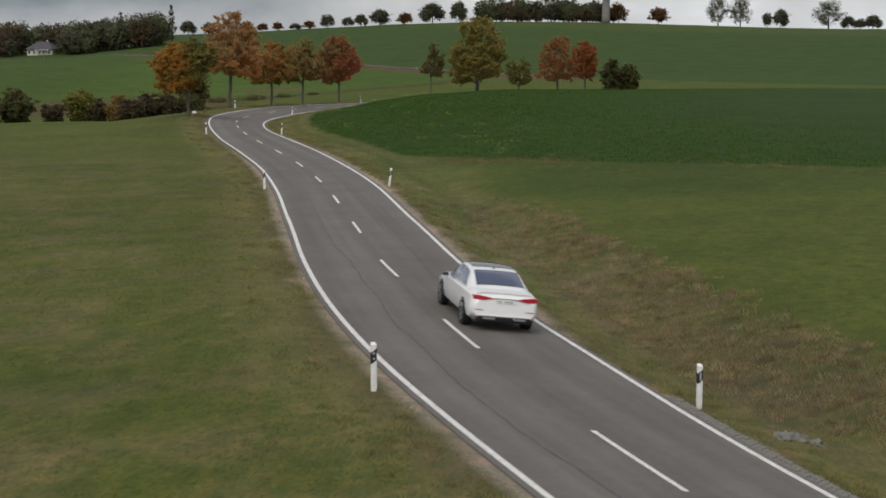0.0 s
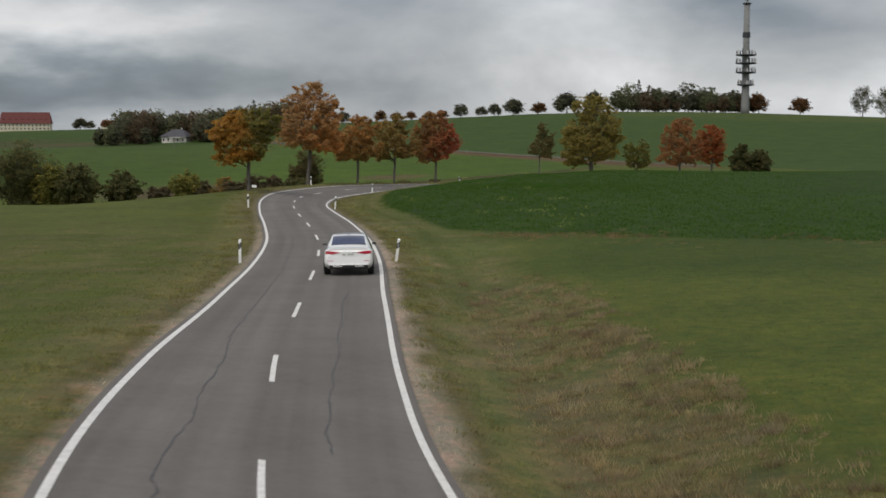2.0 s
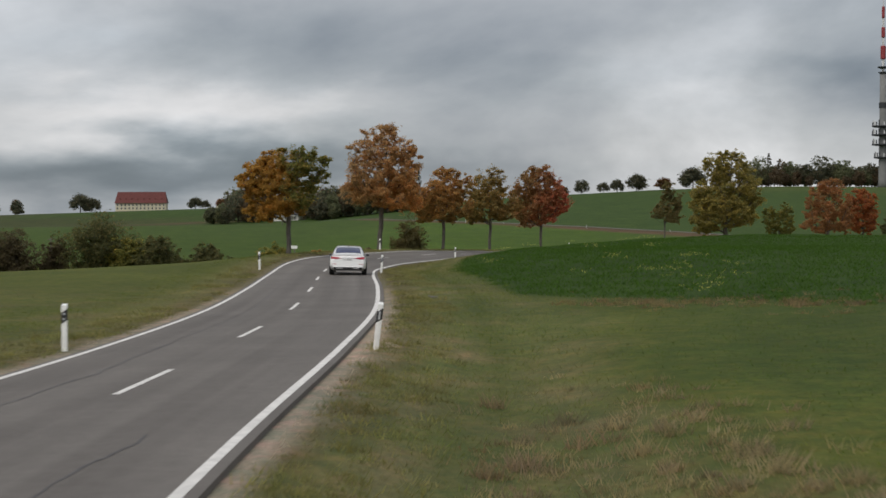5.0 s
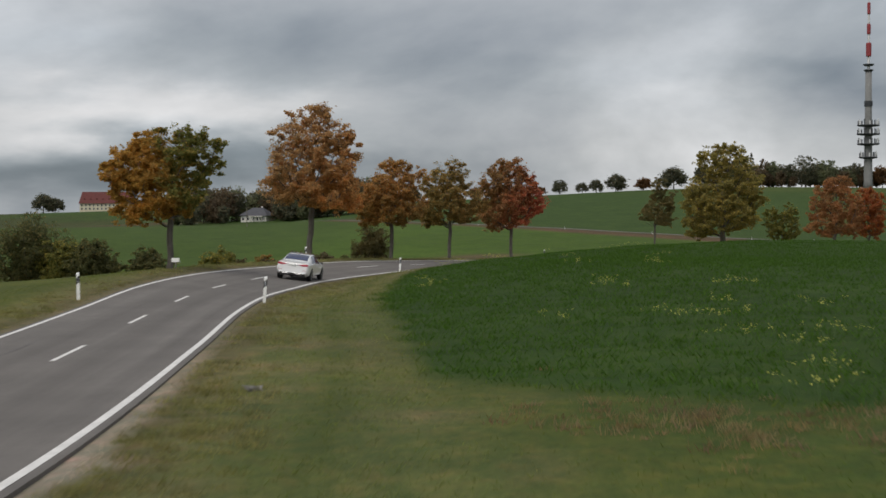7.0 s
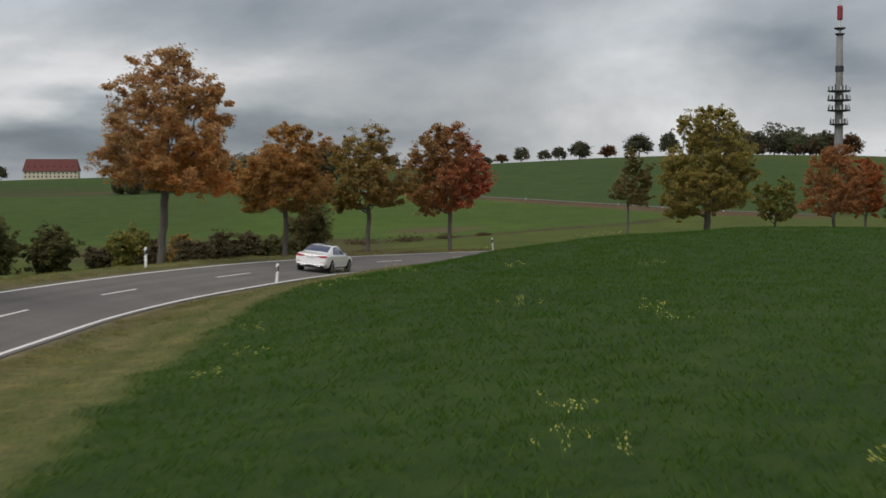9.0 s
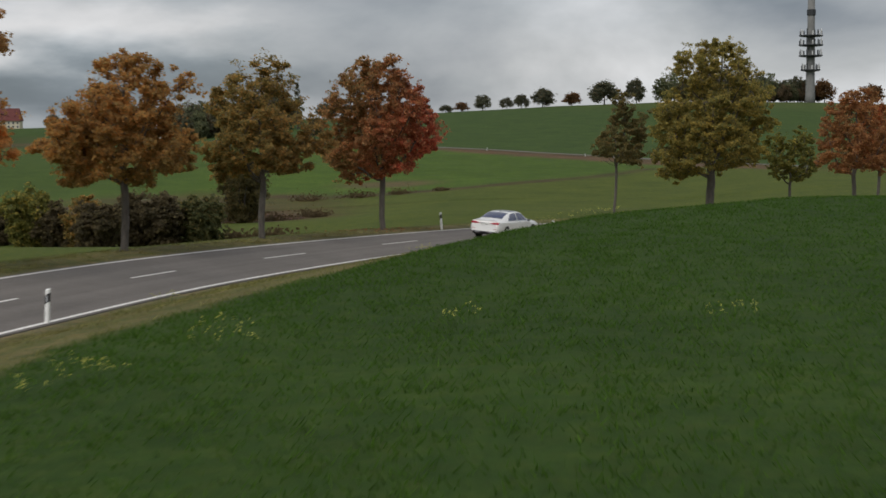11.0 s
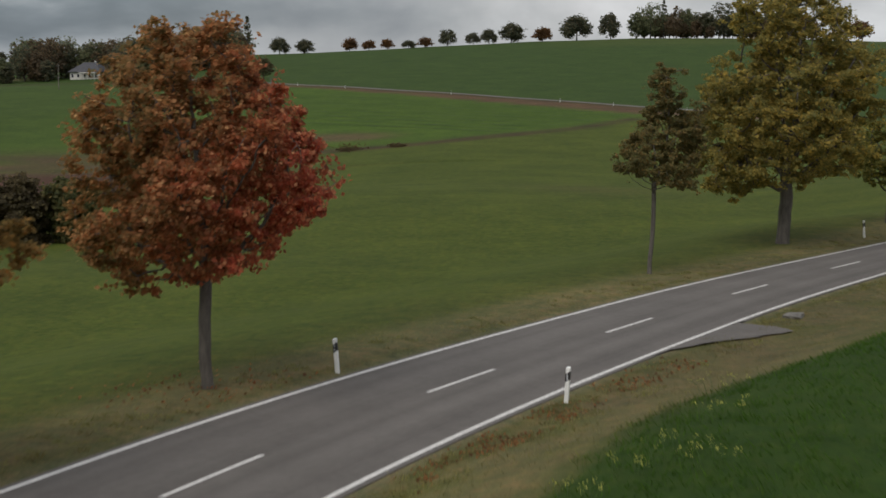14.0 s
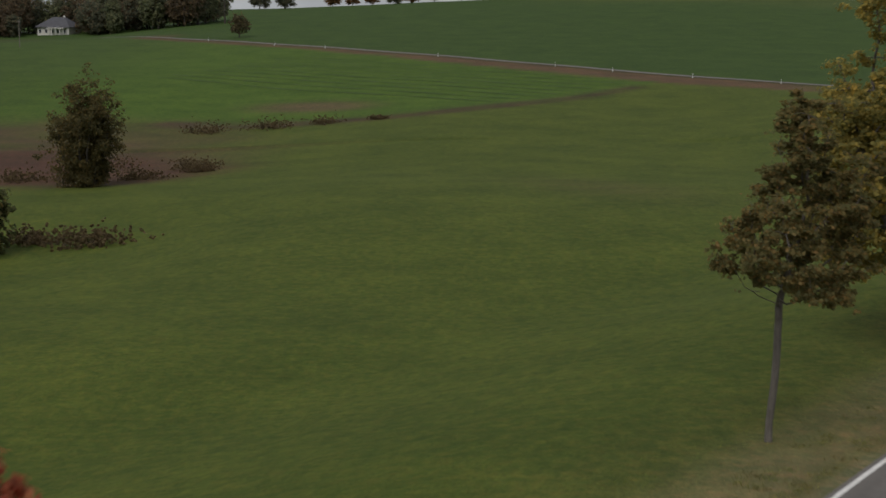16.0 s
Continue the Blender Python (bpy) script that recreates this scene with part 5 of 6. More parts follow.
slab(5.2, 11.5, 0.42, 0.3, 0.06, 1); slab(5.58, 11.6, 0.46, 0.34, 0.09, 2); slab(5.85, 11.35, 0.25, 0.2, 0.05, 7); slab(-8.3, 183.4, 0.5, 0.3, 0.04, 3); slab(-8.9, 182.7, 0.3, 0.2, 0.03, 4);
slab(8.2, 219.6, 1.0, 0.6, 0.12, 5)
slab(-5.1, 81.6, 0.36, 0.24, 0.03, 6)

# paved field access beside the road
ay = np.arange(210.8, 217.6, 0.25)
fa = np.clip((ay - 210.8) / 6.8, 0.01, 0.99)
wid = 2.85 + 0.10 * np.sin(ay * 5.1) + 0.06 * np.sin(ay * 11.3) + 2.3 * np.clip(fa * 1.9, 0, 1) ** 1.25 * (1 - step(0.62, 0.9, fa))
rowsA = [road_point(ay + 1.2 * f * f, 2.85 + (wid - 2.85) * f, 0) for f in (0, 0.25, 0.5, 0.75, 1.0)]
for r in rowsA:
    r[:, 2] = ground_z(r[:, 0], r[:, 1]) + 0.06
n = len(ay)
tagged(new("pavement", mesh_from("pavement", np.concatenate(rowsA), [(i * n + j, (i + 1) * n + j, (i + 1) * n + j + 1, i * n + j + 1) for i in range(4) for j in range(n - 1)], M_ASPHALT)),
       "dark paved field access beside the road", "pavement", kind="structure")

# gutter of small setts at the road's edge
gutter = tagged(new("gutter"), "row of small grey setts along the road edge", "gutter", kind="structure")
sett = bpy.data.meshes.new("sett")
bm = box_bm(-0.07, -0.07, -0.1, 0.07, 0.07, 0.03, 0.015)
bm.to_mesh(sett); bm.free(); sett.materials.append(M_STONE)
gy = 1.0
rg = random.Random(9)
while gy < 13.5:
    for o in (0.305, 0.465):
        p = road_point(np.array([gy]), edge_of(np.array([gy]), 1) + o, 0.0)[0]
        ob = new("sett", sett)
        ob.parent = gutter
        ob.matrix_basis = pose(p[0], p[1], p[2] - 0.03 + rg.uniform(-0.012, 0.012), rg.uniform(-5, 5), rg.uniform(-5, 5), 15 + rg.uniform(-8, 8))
    gy += 0.17


# ---------------------------------------------------------------- flowering weeds in the crop
def weed(seed):
    rnd = random.Random(seed)
    t = thing("wild_mustard", "yellow-flowering weed standing in the crop", "wildflower", "flowering weeds in the crop")
    tubes, P = [], []
    for k in range(8):
        x, y = rnd.gauss(0, 0.24), rnd.gauss(0, 0.3)
        h = rnd.uniform(0.26, 0.46)
        top = (x * 1.4, y * 1.4, h)
        tubes.append(tube([(x, y, -0.05), (x * 1.15, y * 1.15, h * 0.6), top], [0.008, 0.006, 0.004], 4))
        for _ in range(7):
            c = Vector(top) + Vector((rnd.gauss(0, 0.045), rnd.gauss(0, 0.045), rnd.gauss(0.0, 0.035)))
            a, b = Vector((rnd.gauss(0, 1), rnd.gauss(0, 1), rnd.gauss(0, 0.5))).normalized() * 0.02, Vector((rnd.gauss(0, 1), rnd.gauss(0, 1), rnd.gauss(0, 0.5))).normalized() * 0.02
            P += [c - a, c - b, c + a, c + b]
    V, F = join_lists(tubes)
    tagged(part_mesh("stem", mesh_from("stem", V, F, M_STEM), t), kind="stuff")
    part_mesh("blossom", quads_mesh("blossom", np.array([tuple(p) for p in P]), len(P) // 4, M_YELLOW), t, "small yellow blossoms")["kind"] = "stuff"
    return t


WEEDS = [(-0.6, 95.1), (2.2, 94.4), (3.1, 93.7), (3.9, 93.4), (3.8, 88.8), (4.6, 86.5), (6.1, 95.7), (5.6, 88.9), (4.9, 82.4), (4.4, 79.9), (4.8, 104.1), (2.3, 120.8), (-7.4, 120.9),
         (0.7, 106.2), (-6.9, 116.3), (0.6, 108.7), (4.6, 104.4), (3.8, 97.6), (2.2, 123.7), (-1.2, 126.7), (-12.0, 160.4), (-8.7, 127.9), 
         (-7.4, 148.1), (-8.9, 143.9), (-2.6, 150.1), (3.3, 150.2),
         (-1.2, 189.0), (-0.1, 190.5), (0.8, 191.6), (1.6, 190.4), (2.3, 194.8), (2.9, 199.7), (-8.8, 143.5), (-9.7, 142.7), (-7.1, 146.4), (-4.9, 168.6)]
protos = [weed(1), weed(2), weed(3)]
for k, (x, y) in enumerate(WEEDS):
    m = pose(x, y, gz(x, y), 0, 0, 53 * k)
    if k < 3:
        protos[k].matrix_basis = m
    else:
        copy_thing(protos[k % 3], m)


# ---------------------------------------------------------------- grass and crop blades
def make_blades():
    m, n, l, b = mat("grass_blades", 0.8)
    b.inputs["Specular IOR Level"].default_value = 0.2
    at = n.new("ShaderNodeAttribute")
    at.attribute_name = "cover"
    g = n.new("ShaderNodeNewGeometry").outputs["Random Per Island"]
    c = mix_node(n, l, 1.0, at.outputs["Color"], ramp_node(n, l, g, [(0.0, (1.4, 1.42, 1.4)), (0.6, (1.65, 1.62, 1.55)), (1.0, (2.05, 1.9, 1.75))]), "MULTIPLY")
    l.new(c, b.inputs["Base Color"])
    tr = n.new("ShaderNodeBsdfTranslucent")
    l.new(c, tr.inputs[0])
    ms = n.new("ShaderNodeMixShader")
    ms.inputs[0].default_value = 0.62
    l.new(b.outputs[0], ms.inputs[1]); l.new(tr.outputs[0], ms.inputs[2])
    l.new(ms.outputs[0], n["Material Output"].inputs[0])
    return m


M_BLADES = make_blades()


def blades(name, label, gen, x, y, height, width, lean=0.5, category="grass", gain=1.25):
    """Three-cornered blades, one object."""
    n = len(x)
    z = ground_z(x, y) - 0.02
    h = height * gen.uniform(0.45, 1.25, n)
    a = gen.uniform(0, 2 * np.pi, n)
    dx, dy = np.cos(a) * width / 2, np.sin(a) * width / 2
    b = gen.uniform(0, 2 * np.pi, n)
    lx, ly = np.cos(b) * h * lean, np.sin(b) * h * lean
    base = np.stack([x, y, z], 1)
    q = np.stack([base - np.stack([dx, dy, 0 * z], 1), base + np.stack([dx, dy, 0 * z], 1), base + np.stack([lx, ly, h], 1)], 1)
    me = quads_mesh(name, q, n, M_BLADES, 3)
    col = gain * colour_of_cover(x, y) * (1.0 + 0.14 * gen.normal(0, 1, (n, 1)))
    col = np.clip(np.repeat(col, 3, 0), 0.005, 1)
    at = me.color_attributes.new("cover", "FLOAT_COLOR", "POINT")
    if len(me.vertices) == len(col):
        at.data.foreach_set("color", np.concatenate([col, np.ones((len(col), 1))], 1).astype(np.float32).ravel())
    return tagged(new(name, me), label, category, kind="stuff")


def scatter(gen, n, u0, u1, y0, y1, power=1.0):
    y = gen.uniform(0, 1, n) ** power * (y1 - y0) + y0
    u = gen.uniform(u0, u1, n)
    return centre(y) + u * widen(y), y


gen = np.random.default_rng(77)
# crop, thinning out with distance
x, y = scatter(gen, 230000, 5.2, 75, 40, 262)
u = offset(x, y)
n1, n2 = field_noise(x, y, 0.09, 0.0), field_noise(x, y, 0.45, 5.0)
keep = (crop_weight(x, y, n1, n2) > 0.5) & (gen.uniform(0, 1, len(x)) < (0.75 + 0.5 * n2 + 0.4 * n1) * (1 - step(16, 75, u) * 0.93))
blades("crop", "dense dark green crop seedlings", gen, x[keep], y[keep], 0.12, 0.03, 1.0, "crop", 1.3)
x, y = scatter(gen, 620000, 6.0, 62, 60, 226)
n1, n2 = field_noise(x, y, 0.09, 0.0), field_noise(x, y, 0.45, 5.0)
n3 = field_noise(x, y, 1.1, 8.0)
keep = (crop_weight(x, y, n1, n2) > 0.5) & (gen.uniform(0, 1, len(x)) < (0.42 + 1.0 * n3 + 0.4 * n2) * (1 - step(10, 62, offset(x, y))))
blades("crop", "thick leafy clumps in the green crop", gen, x[keep], y[keep], 0.15, 0.045, 1.0, "crop", 1.55)
# verges
for side in (-1, 1):
    x, y = scatter(gen, 90000, 3.15, 8.6, 0, 262)
    u = offset(x, y)
    if side < 0:
        x = 2 * centre(y) - x
    n2 = field_noise(x, y, 0.6, 2.0)
    keep = gen.uniform(0, 1, len(x)) < (0.6 + 0.9 * n2) * (1 - step(6.5, 8.6, u))
    blades("verge_grass", "tufted dry verge grass along the road", gen, x[keep], y[keep], 0.11 if side > 0 else 0.075, 0.022, 1.0)
x, y = scatter(gen, 110000, 6, 40, 3, 96)
u = offset(x, y)
n1, n2 = field_noise(x, y, 0.09, 0.0), field_noise(x, y, 0.5, 9.0)
keep = (crop_weight(x, y, n1, n2) < 0.5) & (gen.uniform(0, 1, len(x)) < (0.5 + 0.9 * n2) * (1 - step(15, 40, u)))
blades("meadow_grass", "rough meadow grass with dry patches", gen, x[keep], y[keep], 0.075, 0.022, 1.1)
x, y = scatter(gen, 190000, -34, -3.4, -4, 90)
u = offset(x, y)
n2 = field_noise(x, y, 0.35, 9.0)
keep = gen.uniform(0, 1, len(x)) < (0.5 + 1.1 * n2) * (1 - step(10, 34, -u)) * (1 - step(40, 90, y))
blades("meadow_grass", "short green meadow grass", gen, x[keep], y[keep], 0.085, 0.03, 1.0)


def fallen_leaves(gen, x, y):
    """Dry leaves blown onto the verge."""
    z = ground_z(x, y) + gen.uniform(0.01, 0.07, len(x))
    c = np.stack([x, y, z], 1)
    me = quads_mesh("fallen_leaves", leaf_quads(gen, c, np.zeros_like(c) + np.array((0, 0, 1.0)), 0.09), len(x), L_FALLEN)
    return tagged(new("fallen_leaves", me), "rust-brown fallen leaves lying on the verge", "leaves", kind="stuff")


x, y = scatter(gen, 3800, 3.2, 4.8, 178, 211)
n2 = field_noise(x, y, 0.5, 12.0)
keep = gen.uniform(0, 1, len(x)) < 0.25 + 1.3 * n2
fallen_leaves(gen, x[keep], y[keep])
x, y = gen.normal(-10.6, 1.7, 260), gen.normal(202.9, 1.7, 260)
keep = offset(x, y) < -3.2
fallen_leaves(gen, x[keep], y[keep])


def tussocks(name, label, gen, x, y, height, each, tint):
    """Clumps of long dry blades."""
    n = len(x)
    size = gen.uniform(0.5, 1.4, n)
    cx = np.repeat(x, each) + gen.normal(0, 0.11, n * each) * np.repeat(size, each)
    cy = np.repeat(y, each) + gen.normal(0, 0.11, n * each) * np.repeat(size, each)
    z = ground_z(cx, cy) - 0.03
    h = height * np.repeat(size, each) * gen.uniform(0.5, 1.2, n * each)
    a, b = gen.uniform(0, 2 * np.pi, n * each), gen.uniform(0, 2 * np.pi, n * each)
    w = 0.012
    base = np.stack([cx, cy, z], 1)
    side = np.stack([np.cos(a) * w, np.sin(a) * w, 0 * z], 1)
    tip = base + np.stack([np.cos(b) * h * 0.6, np.sin(b) * h * 0.6, h * 0.85], 1)
    me = quads_mesh(name, np.stack([base - side, base + side, tip], 1), n * each, M_BLADES, 3)
    col = np.repeat(np.array(tint) * gen.uniform(0.6, 1.35, (n, 1)) + gen.normal(0, 0.006, (n, 3)), each, 0)
    col = np.clip(np.repeat(col, 3, 0), 0.01, 1)
    at = me.color_attributes.new("cover", "FLOAT_COLOR", "POINT")
    if len(me.vertices) == len(col):
        at.data.foreach_set("color", np.concatenate([col, np.ones((len(col), 1))], 1).astype(np.float32).ravel())
    return tagged(new(name, me), label, "grass", kind="stuff")


x, y = scatter(gen, 9000, 5.0, 10.5, 8, 60)
u = offset(x, y)
n1 = field_noise(x, y, 0.35, 3.0)
keep = gen.uniform(0, 1, len(x)) < (0.50 + 0.8 * n1) * step(5.0, 6.4, u) * (1 - step(8.6, 10.5, u)) * (1 - step(30, 60, y)) * step(8, 16, y)
tussocks("dry_tussocks", "large pale dry tussocks on the ditch bank", gen, x[keep][::9], y[keep][::9], 0.27, 60, (0.225, 0.185, 0.112))
tussocks("dry_tussocks", "rough pale dry tussocks on the ditch bank", gen, x[keep], y[keep], 0.16, 30, (0.225, 0.188, 0.105))
for side in (-1, 1):
    x, y = scatter(gen, 7000, 3.35, 5.2, 0, 262)
    if side < 0:
        x = 2 * centre(y) - x
    n1 = field_noise(x, y, 0.3, 6.0)
    keep = gen.uniform(0, 1, len(x)) < 0.22 + 0.9 * n1
    tussocks("verge_tussocks", "pale green and dry tussocks along the road verge", gen, x[keep], y[keep], 0.15, 26, (0.17, 0.165, 0.065))
x, y = scatter(gen, 6000, 6.0, 30, 60, 100)
n1 = field_noise(x, y, 0.2, 8.0)
wd = np.abs(y - (80.5 - 0.72 * x))
keep = gen.uniform(0, 1, len(x)) < (0.15 + 0.9 * n1) * np.exp(-(wd / 3.0) ** 2) * 1.6
tussocks("field_edge_tussocks", "dry brown tussocks along the crop edge", gen, x[keep], y[keep], 0.17, 26, (0.17, 0.13, 0.07))


# ---------------------------------------------------------------- the car
CAR_S = [(0.0, 36.15), (1.5, 61.65), (3.0, 87.7), (3.5, 96.2), (6.0, 139.5), (7.0, 156.3), (8.5, 176.9), (10.8, 217.2), (12.5, 246.7), (13.5, 264.2), (16.0, 308.0)]
CAR_OFF = 1.42
# along the car from the rear: half width, belt height, roof or deck height, half width at the glass foot and at the roof, 1 where the cabin stands
CAR = [(0.00, 0.80, 0.80, 0.90, 0.62, 0.55, 0), (0.04, 0.87, 0.88, 0.99, 0.68, 0.60, 0), (0.12, 0.91, 0.94, 1.05, 0.72, 0.62, 0), (0.35, 0.94, 0.96, 1.075, 0.77, 0.64, 0), (0.66, 0.95, 0.97, 1.09, 0.80, 0.66, 0),
       (0.74, 0.955, 0.97, 1.13, 0.83, 0.70, 0.6), (1.10, 0.96, 0.97, 1.285, 0.85, 0.68, 1), (1.45, 0.96, 0.965, 1.41, 0.865, 0.665, 1), (1.85, 0.96, 0.96, 1.485, 0.875, 0.65, 1),
       (2.30, 0.96, 0.955, 1.505, 0.88, 0.64, 1), (2.75, 0.96, 0.95, 1.495, 0.88, 0.63, 1), (3.10, 0.96, 0.945, 1.44, 0.875, 0.63, 1), (3.45, 0.955, 0.94, 1.29, 0.86, 0.64, 1),
       (3.80, 0.95, 0.93, 1.10, 0.84, 0.66, 0.5), (3.98, 0.95, 0.91, 1.01, 0.80, 0.62, 0), (4.40, 0.94, 0.87, 0.965, 0.76, 0.58, 0), (4.85, 0.91, 0.79, 0.87, 0.70, 0.52, 0),
       (5.10, 0.82, 0.70, 0.76, 0.60, 0.42, 0), (5.22, 0.62, 0.60, 0.64, 0.45, 0.30, 0)]


def car_grid():
    """Half sections, bottom to roof, as a grid of points (station, ring)."""
    G = []
    for y, w, belt, top, wf, wr, cab in CAR:
        zb = 0.24 if 0.2 < y < 4.9 else 0.34
        ring = [(0, zb), (0.78 * w, zb), (0.95 * w, zb + 0.10), (1.0 * w, 0.52), (0.995 * w, 0.70), (0.965 * w, belt - 0.03), (0.93 * w, belt)]
        if cab >= 0.5:
            ring += [(wf, belt + 0.03), (wf + (wr - wf) * 0.5 + 0.02, belt + (top - belt) * 0.52), (wr, top - 0.045), (wr * 0.85, top - 0.012), (wr * 0.45, top), (0, top + 0.005)]
        else:
            k = top - belt
            ring += [(0.90 * w, belt + 0.35 * k), (0.84 * w, belt + 0.7 * k), (0.74 * w, belt + 0.9 * k), (0.6 * w, belt + 0.97 * k), (0.35 * w, top), (0, top + 0.005)]
        pts = []
        for x, z in ring:
            dy = 0.0
            if y < 0.05:
                dy = 0.05 * (z - 0.8) / 0.1 if z > 0.8 else 0.0
            pts.append(Vector((x, y + dy, z)))
        G.append(pts)
    return G


GRID = car_grid()


def grid_point(i, j):
    """A point of the right half between stations and rings, with its normal."""
    i, j = min(max(i, 0), len(GRID) - 1.001), min(max(j, 0), len(GRID[0]) - 1.001)
    a, b = int(i), int(j)
    f, g = i - a, j - b
    p = GRID[a][b].lerp(GRID[a + 1][b], f).lerp(GRID[a][b + 1].lerp(GRID[a + 1][b + 1], f), g)
    n = (GRID[a][b + 1] - GRID[a][b]).cross(GRID[a + 1][b] - GRID[a][b])
    if n.length > 0:
        n.normalize()
    if n.dot(Vector((p.x, 0, p.z - 0.7))) < 0:
        n = -n
    return p, n


def panel(corners, side, lift=0.006, steps=5, mirror=False):
    """A patch that lies on the body: corners are (station, ring) pairs, running round it."""
    bm = bmesh.new()
    c = corners
    rows = []
    for s in range(steps + 1):
        row = []
        for t in range(steps + 1):
            f, g = s / steps, t / steps
            i = (c[0][0] * (1 - f) + c[1][0] * f) * (1 - g) + (c[3][0] * (1 - f) + c[2][0] * f) * g
            j = (c[0][1] * (1 - f) + c[1][1] * f) * (1 - g) + (c[3][1] * (1 - f) + c[2][1] * f) * g
            p, n = grid_point(i, abs(j) if j <= 12 else 24 - j)
            p = p + n * lift
            sx = side if j <= 12 else -side
            row.append(bm.verts.new((p.x * sx, p.y, p.z)))
        rows.append(row)
    for a, b in zip(rows, rows[1:]):
        for k in range(steps):
            bm.faces.new((a[k], a[k + 1], b[k + 1], b[k]))
    bmesh.ops.recalc_face_normals(bm, faces=bm.faces)
    return bm


def wheel(parent, x, y, r=0.355, w=0.25):
    """A wheel whose outer face is turned to its side of the car."""
    s = 1 if x > 0 else -1
    hub = new("wheel")
    hub.parent = parent
    hub.matrix_basis = pose(x, y, r)

    def disc(prof, sides=28):
        b = lathe([(q, z) for q, z in prof], sides)
        bmesh.ops.rotate(b, verts=b.verts, cent=(0, 0, 0), matrix=Matrix.Rotation(radians(90 * s), 3, "Y"))
        return b

    part("tyre", disc([(r * 0.7, -w / 2), (r - 0.03, -w / 2), (r, -w / 2 + 0.04), (r, w / 2 - 0.04), (r - 0.03, w / 2), (r * 0.72, w / 2), (r * 0.7, w / 2 - 0.02)]), M_RUBBER, hub, "black tyre", True)
    rim = part("rim", disc([(r * 0.2, w / 2 - 0.07), (r * 0.66, w / 2 - 0.08), (r * 0.70, w / 2 + 0.004), (r * 0.73, w / 2 + 0.006), (r * 0.73, w / 2 - 0.05)]), M_GLOSSBLACK, hub, "dark rim", True)
    for k in range(10):
        b = box_bm(-0.014, 0.04, w / 2 - 0.05, 0.014, r * 0.7, w / 2 + 0.004, 0.004)
        bmesh.ops.rotate(b, verts=b.verts, cent=(0, 0, 0), matrix=Matrix.Rotation(k * math.pi / 5, 3, "Z"))
        bmesh.ops.rotate(b, verts=b.verts, cent=(0, 0, 0), matrix=Matrix.Rotation(radians(90 * s), 3, "Y"))
        part("spoke", b, M_ALLOY, hub)
    return hub


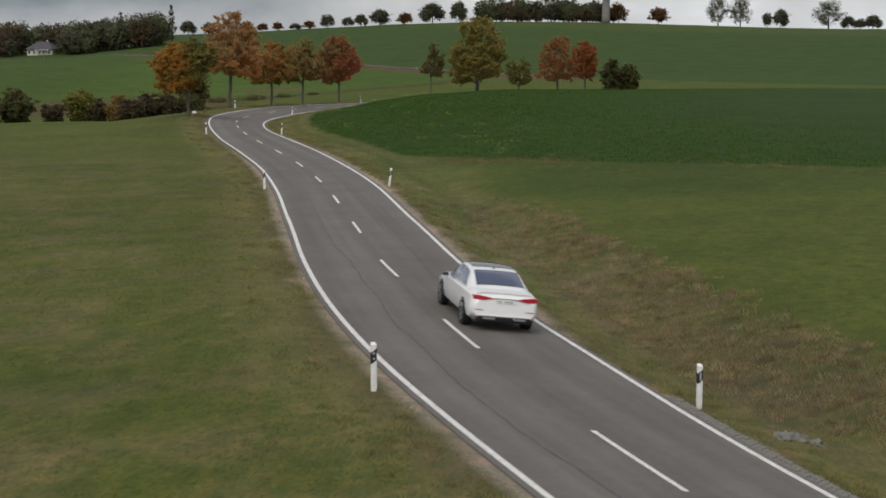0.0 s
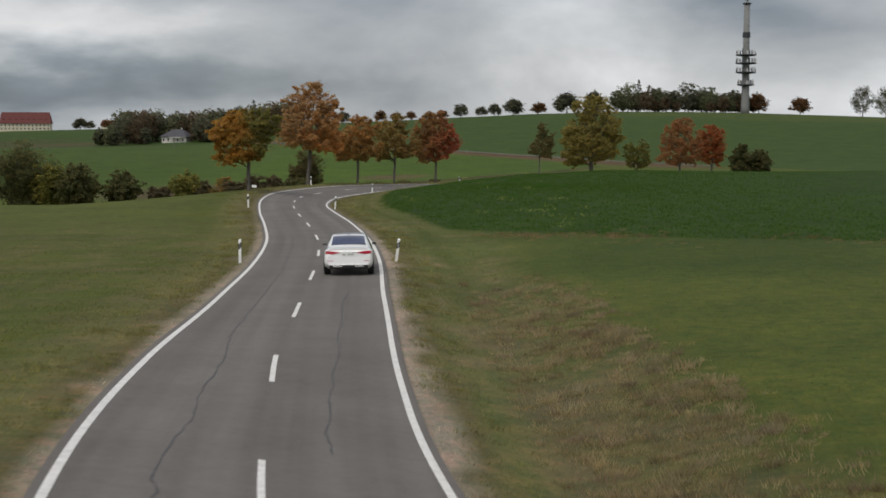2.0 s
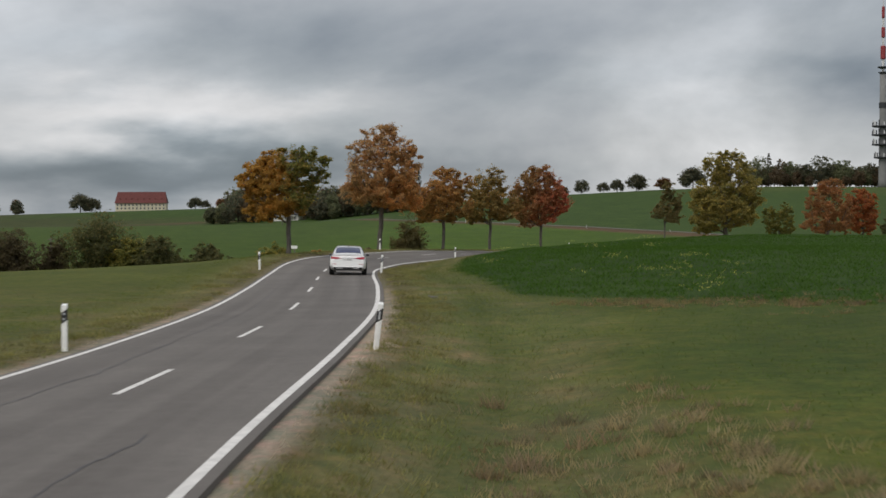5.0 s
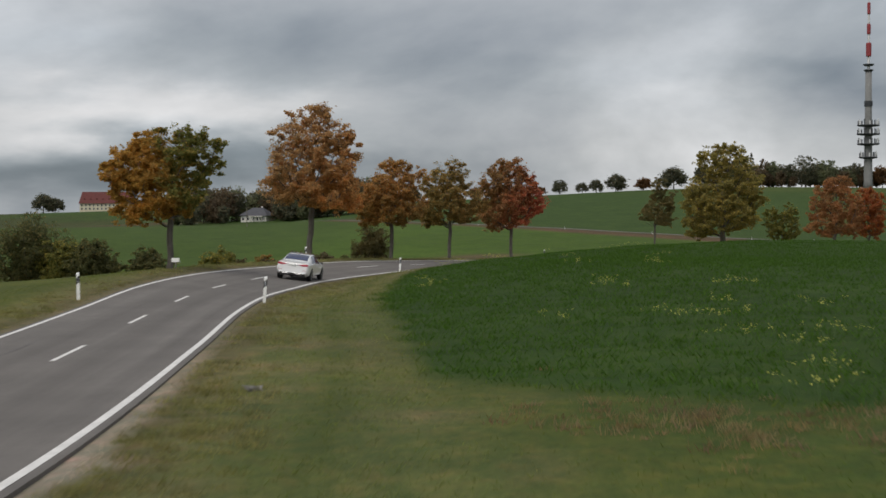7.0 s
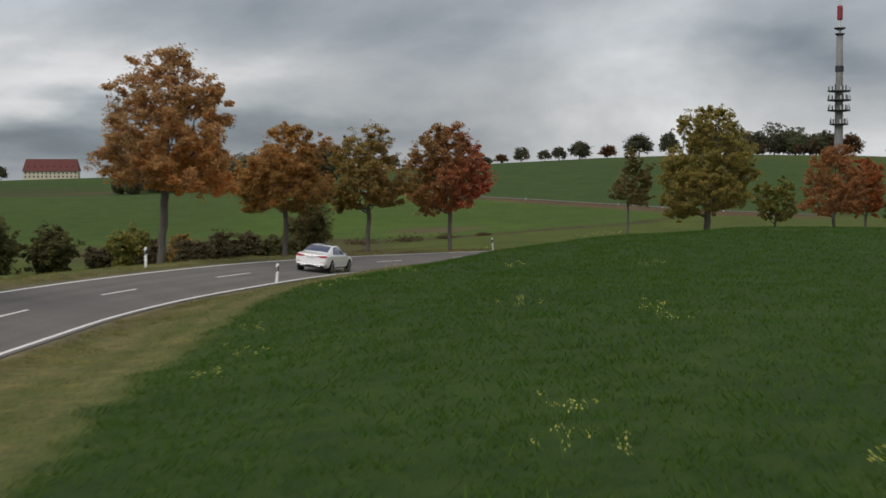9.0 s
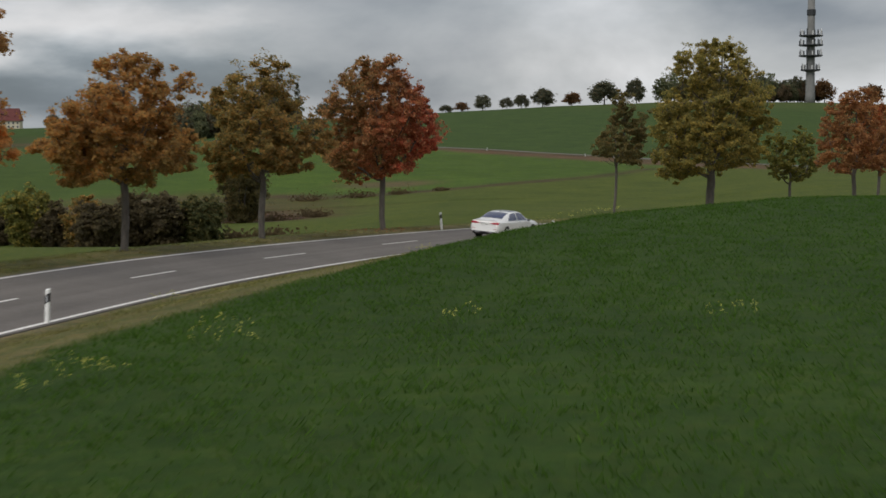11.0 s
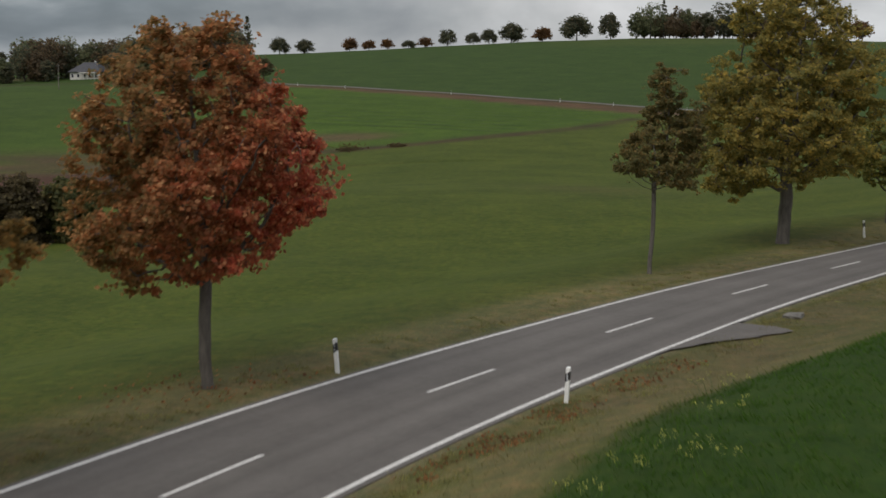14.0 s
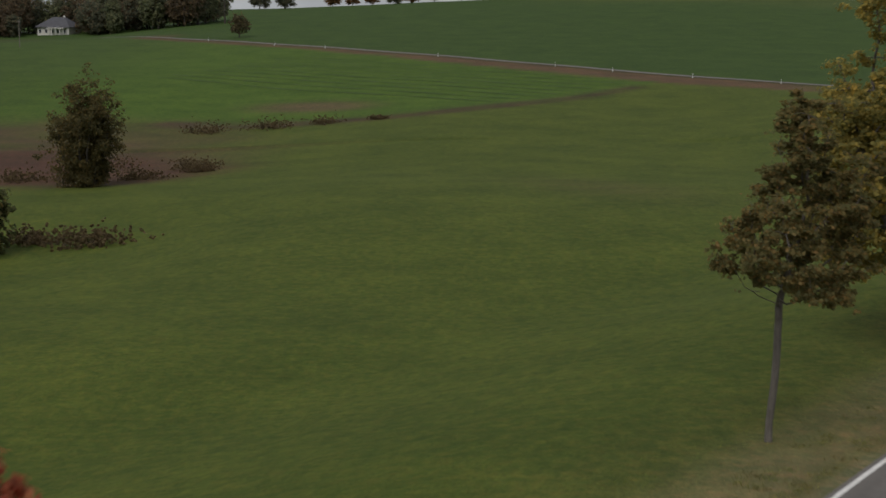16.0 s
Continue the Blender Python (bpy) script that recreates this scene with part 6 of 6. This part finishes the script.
def build_car():
    t = thing("car", "white four-door saloon car with black glass roof driving", "car")
    V, F = [], []
    m = len(GRID[0])
    full = [[Vector((p.x, p.y, p.z)) for p in ring] + [Vector((-p.x, p.y, p.z)) for p in ring[-2:0:-1]] for ring in GRID]
    n = len(full[0])
    for ring in full:
        V += ring
    for i in range(len(full) - 1):
        F += [(i * n + k, i * n + (k + 1) % n, (i + 1) * n + (k + 1) % n, (i + 1) * n + k) for k in range(n)]
    F.append(tuple(range(n)))
    F.append(tuple(range(len(V) - n, len(V)))[::-1])
    me = mesh_from("body", V, F, M_PAINT, True)
    body = part_mesh("body", me, t, "glossy white body")
    me.set_sharp_from_angle(angle=radians(38))
    part("rear_window", panel([(5.1, 9.35), (7.35, 9.55), (7.35, 14.45), (5.1, 14.65)], 1, 0.012, 8), M_CARGLASS, t, "tinted rear window with blue reflection painted in", True)
    part("windscreen", panel([(11.1, 9.6), (13.2, 9.5), (13.2, 14.5), (11.1, 14.4)], 1, 0.012, 6), M_CARGLASS, t, "tinted windscreen with blue reflection painted in", True)
    part("roof_panel", panel([(8.1, 9.7), (10.9, 9.7), (10.9, 14.3), (8.1, 14.3)], 1, 0.012, 6), M_GLOSSBLACK, t, "black glass roof panel", True)
    for s in (1, -1):
        part("side_window", panel([(6.3, 7.15), (8.9, 7.15), (8.9, 8.85), (7.4, 8.8)], s, 0.012, 5), M_CARGLASS, t, "tinted side window with blue reflection painted in", True)
        part("side_window", panel([(9.1, 7.15), (12.2, 7.15), (11.2, 8.75), (9.1, 8.85)], s, 0.012, 5), M_CARGLASS, t, "tinted side window with blue reflection painted in", True)
        part("window_trim", panel([(6.1, 6.95), (12.4, 6.95), (12.4, 7.1), (6.1, 7.1)], s, 0.014, 8), M_CHROME, t, "chrome window trim")
        part("sill", panel([(3.9, 1.9), (14.6, 1.9), (14.6, 2.25), (3.9, 2.25)], s, 0.012, 8), M_PAINT, t)
        for i0 in (6.6, 9.3):
            part("door_handle", panel([(i0, 5.1), (i0 + 0.5, 5.1), (i0 + 0.5, 5.35), (i0, 5.35)], s, 0.022, 2), M_CHROME, t, "chrome door handle")
        # tail lights reach round the corner
        bm = bmesh.new()
        out = [(0.31, 0.897), (0.50, 0.932), (0.78, 0.960), (0.875, 0.948), (0.87, 0.856), (0.62, 0.840)]
        back = [bm.verts.new((x * s, -0.012 + max(0, x - 0.74) * 0.35 + max(0, z - 0.82) * 0.35, z)) for x, z in out]
        front = [bm.verts.new((x * s, 0.12 + max(0, x - 0.62) * 0.5, z)) for x, z in out]
        bm.faces.new(back); bm.faces.new(front[::-1])
        for k in range(len(out)):
            bm.faces.new((back[k], back[(k + 1) % len(out)], front[(k + 1) % len(out)], front[k]))
        bmesh.ops.recalc_face_normals(bm, faces=bm.faces)
        part("tail_light", bm, M_TAIL, t, "glowing red tail light")
        part("exhaust_trim", box_bm(0.42 * s - 0.17, -0.035, 0.335, 0.42 * s + 0.17, 0.06, 0.40, 0.015), M_CHROME, t, "chrome exhaust trim")
        # no lamp: M_TAIL's emission adds a faint glow to this reflector
        part("bumper_slot", box_bm(0.70 * s - 0.11, -0.012, 0.575, 0.70 * s + 0.11, 0.05, 0.593, 0.004), M_TAIL, t, "slim red reflector with a faint added glow")
        # mirror
        mb = box_bm(-0.085, -0.04, -0.05, 0.085, 0.08, 0.05, 0.03)
        bmesh.ops.translate(mb, verts=mb.verts, vec=(1.0 * s, 3.46, 1.0))
        part("door_mirror", mb, M_GLOSSBLACK, t, "dark door mirror")
        part("mirror_foot", box_bm(0.98 * s - 0.05, 3.40, 0.95, 0.98 * s + 0.05, 3.48, 1.0, 0.01), M_GLOSSBLACK, t)
        for y in (0.98, 4.18):
            ar = lathe([(0.33, -0.03), (0.385, -0.03), (0.385, 0.004), (0.30, 0.004)], 28)
            bmesh.ops.rotate(ar, verts=ar.verts, cent=(0, 0, 0), matrix=Matrix.Rotation(radians(90 * s), 3, "Y"))
            bmesh.ops.translate(ar, verts=ar.verts, vec=(0.952 * s, y, 0.365))
            part("wheel_arch", ar, M_GLOSSBLACK, t, "dark wheel arch")
    part("diffuser", box_bm(-0.74, -0.02, 0.27, 0.74, 0.25, 0.42, 0.03), M_GLOSSBLACK, t, "black rear diffuser")
    part("diffuser_trim", box_bm(-0.72, -0.04, 0.412, 0.72, 0.0, 0.442, 0.008), M_CHROME, t, "chrome strip over the diffuser")
    part("boot_strip", box_bm(-0.33, 0.008, 0.898, 0.33, 0.07, 0.915, 0.006), M_CHROME, t, "chrome boot strip")
    plate = part("number_plate", box_bm(-0.27, -0.008, 0.775, 0.27, 0.02, 0.875, 0.006), M_WHITE, t, "white number plate with dark bars")
    for k in range(7):
        if k != 2:
            part("bar", box_bm(-0.22 + k * 0.063, -0.012, 0.80, -0.22 + k * 0.063 + 0.035, -0.008, 0.85), M_CONCRETE, plate)
    part("antenna_fin", box_bm(-0.02, 1.75, 1.46, 0.02, 1.95, 1.52, 0.012), M_GLOSSBLACK, t)
    wheels = [wheel(t, sx * 0.845, y) for y in (0.98, 4.18) for sx in (1, -1)]
    return t, wheels


car, car_wheels = build_car()


def car_rows():
    fine = np.arange(-15, 329, 0.25)
    q = road_point(fine, np.full_like(fine, CAR_OFF))
    d = np.concatenate([[0], np.cumsum(np.hypot(np.diff(q[:, 0]), np.diff(q[:, 1])))])
    ts, ss = np.array([a for a, _ in CAR_S]), np.array([b for _, b in CAR_S])

    def at(s, off):
        yy = np.array([np.interp(s, d, fine)])
        return Vector(road_point(yy, np.array([off]))[0])

    rows = []
    for k in range(65):
        t = k * 0.25
        s = float(spline(ts, ss, t))
        a, b = at(s + 1.0, CAR_OFF), at(s + 4.2, CAR_OFF)
        fwd = (b - a).normalized()
        side = (at(s + 2.6, CAR_OFF + 0.65) - at(s + 2.6, CAR_OFF - 0.65)).normalized()
        up = side.cross(fwd).normalized()
        side = fwd.cross(up)
        m = Matrix((side, fwd, up)).transposed().to_4x4()
        m.translation = a - fwd * 0.98
        rows.append((t, m))
    return rows


def motions():
    walk(car, car_rows())
    for w in car_wheels:
        home = w.matrix_basis.translation.copy()
        walk(w, [(k * 0.1, pose(home.x, home.y, home.z, -68.0 * k, 0, 0)) for k in range(161)])


motions()
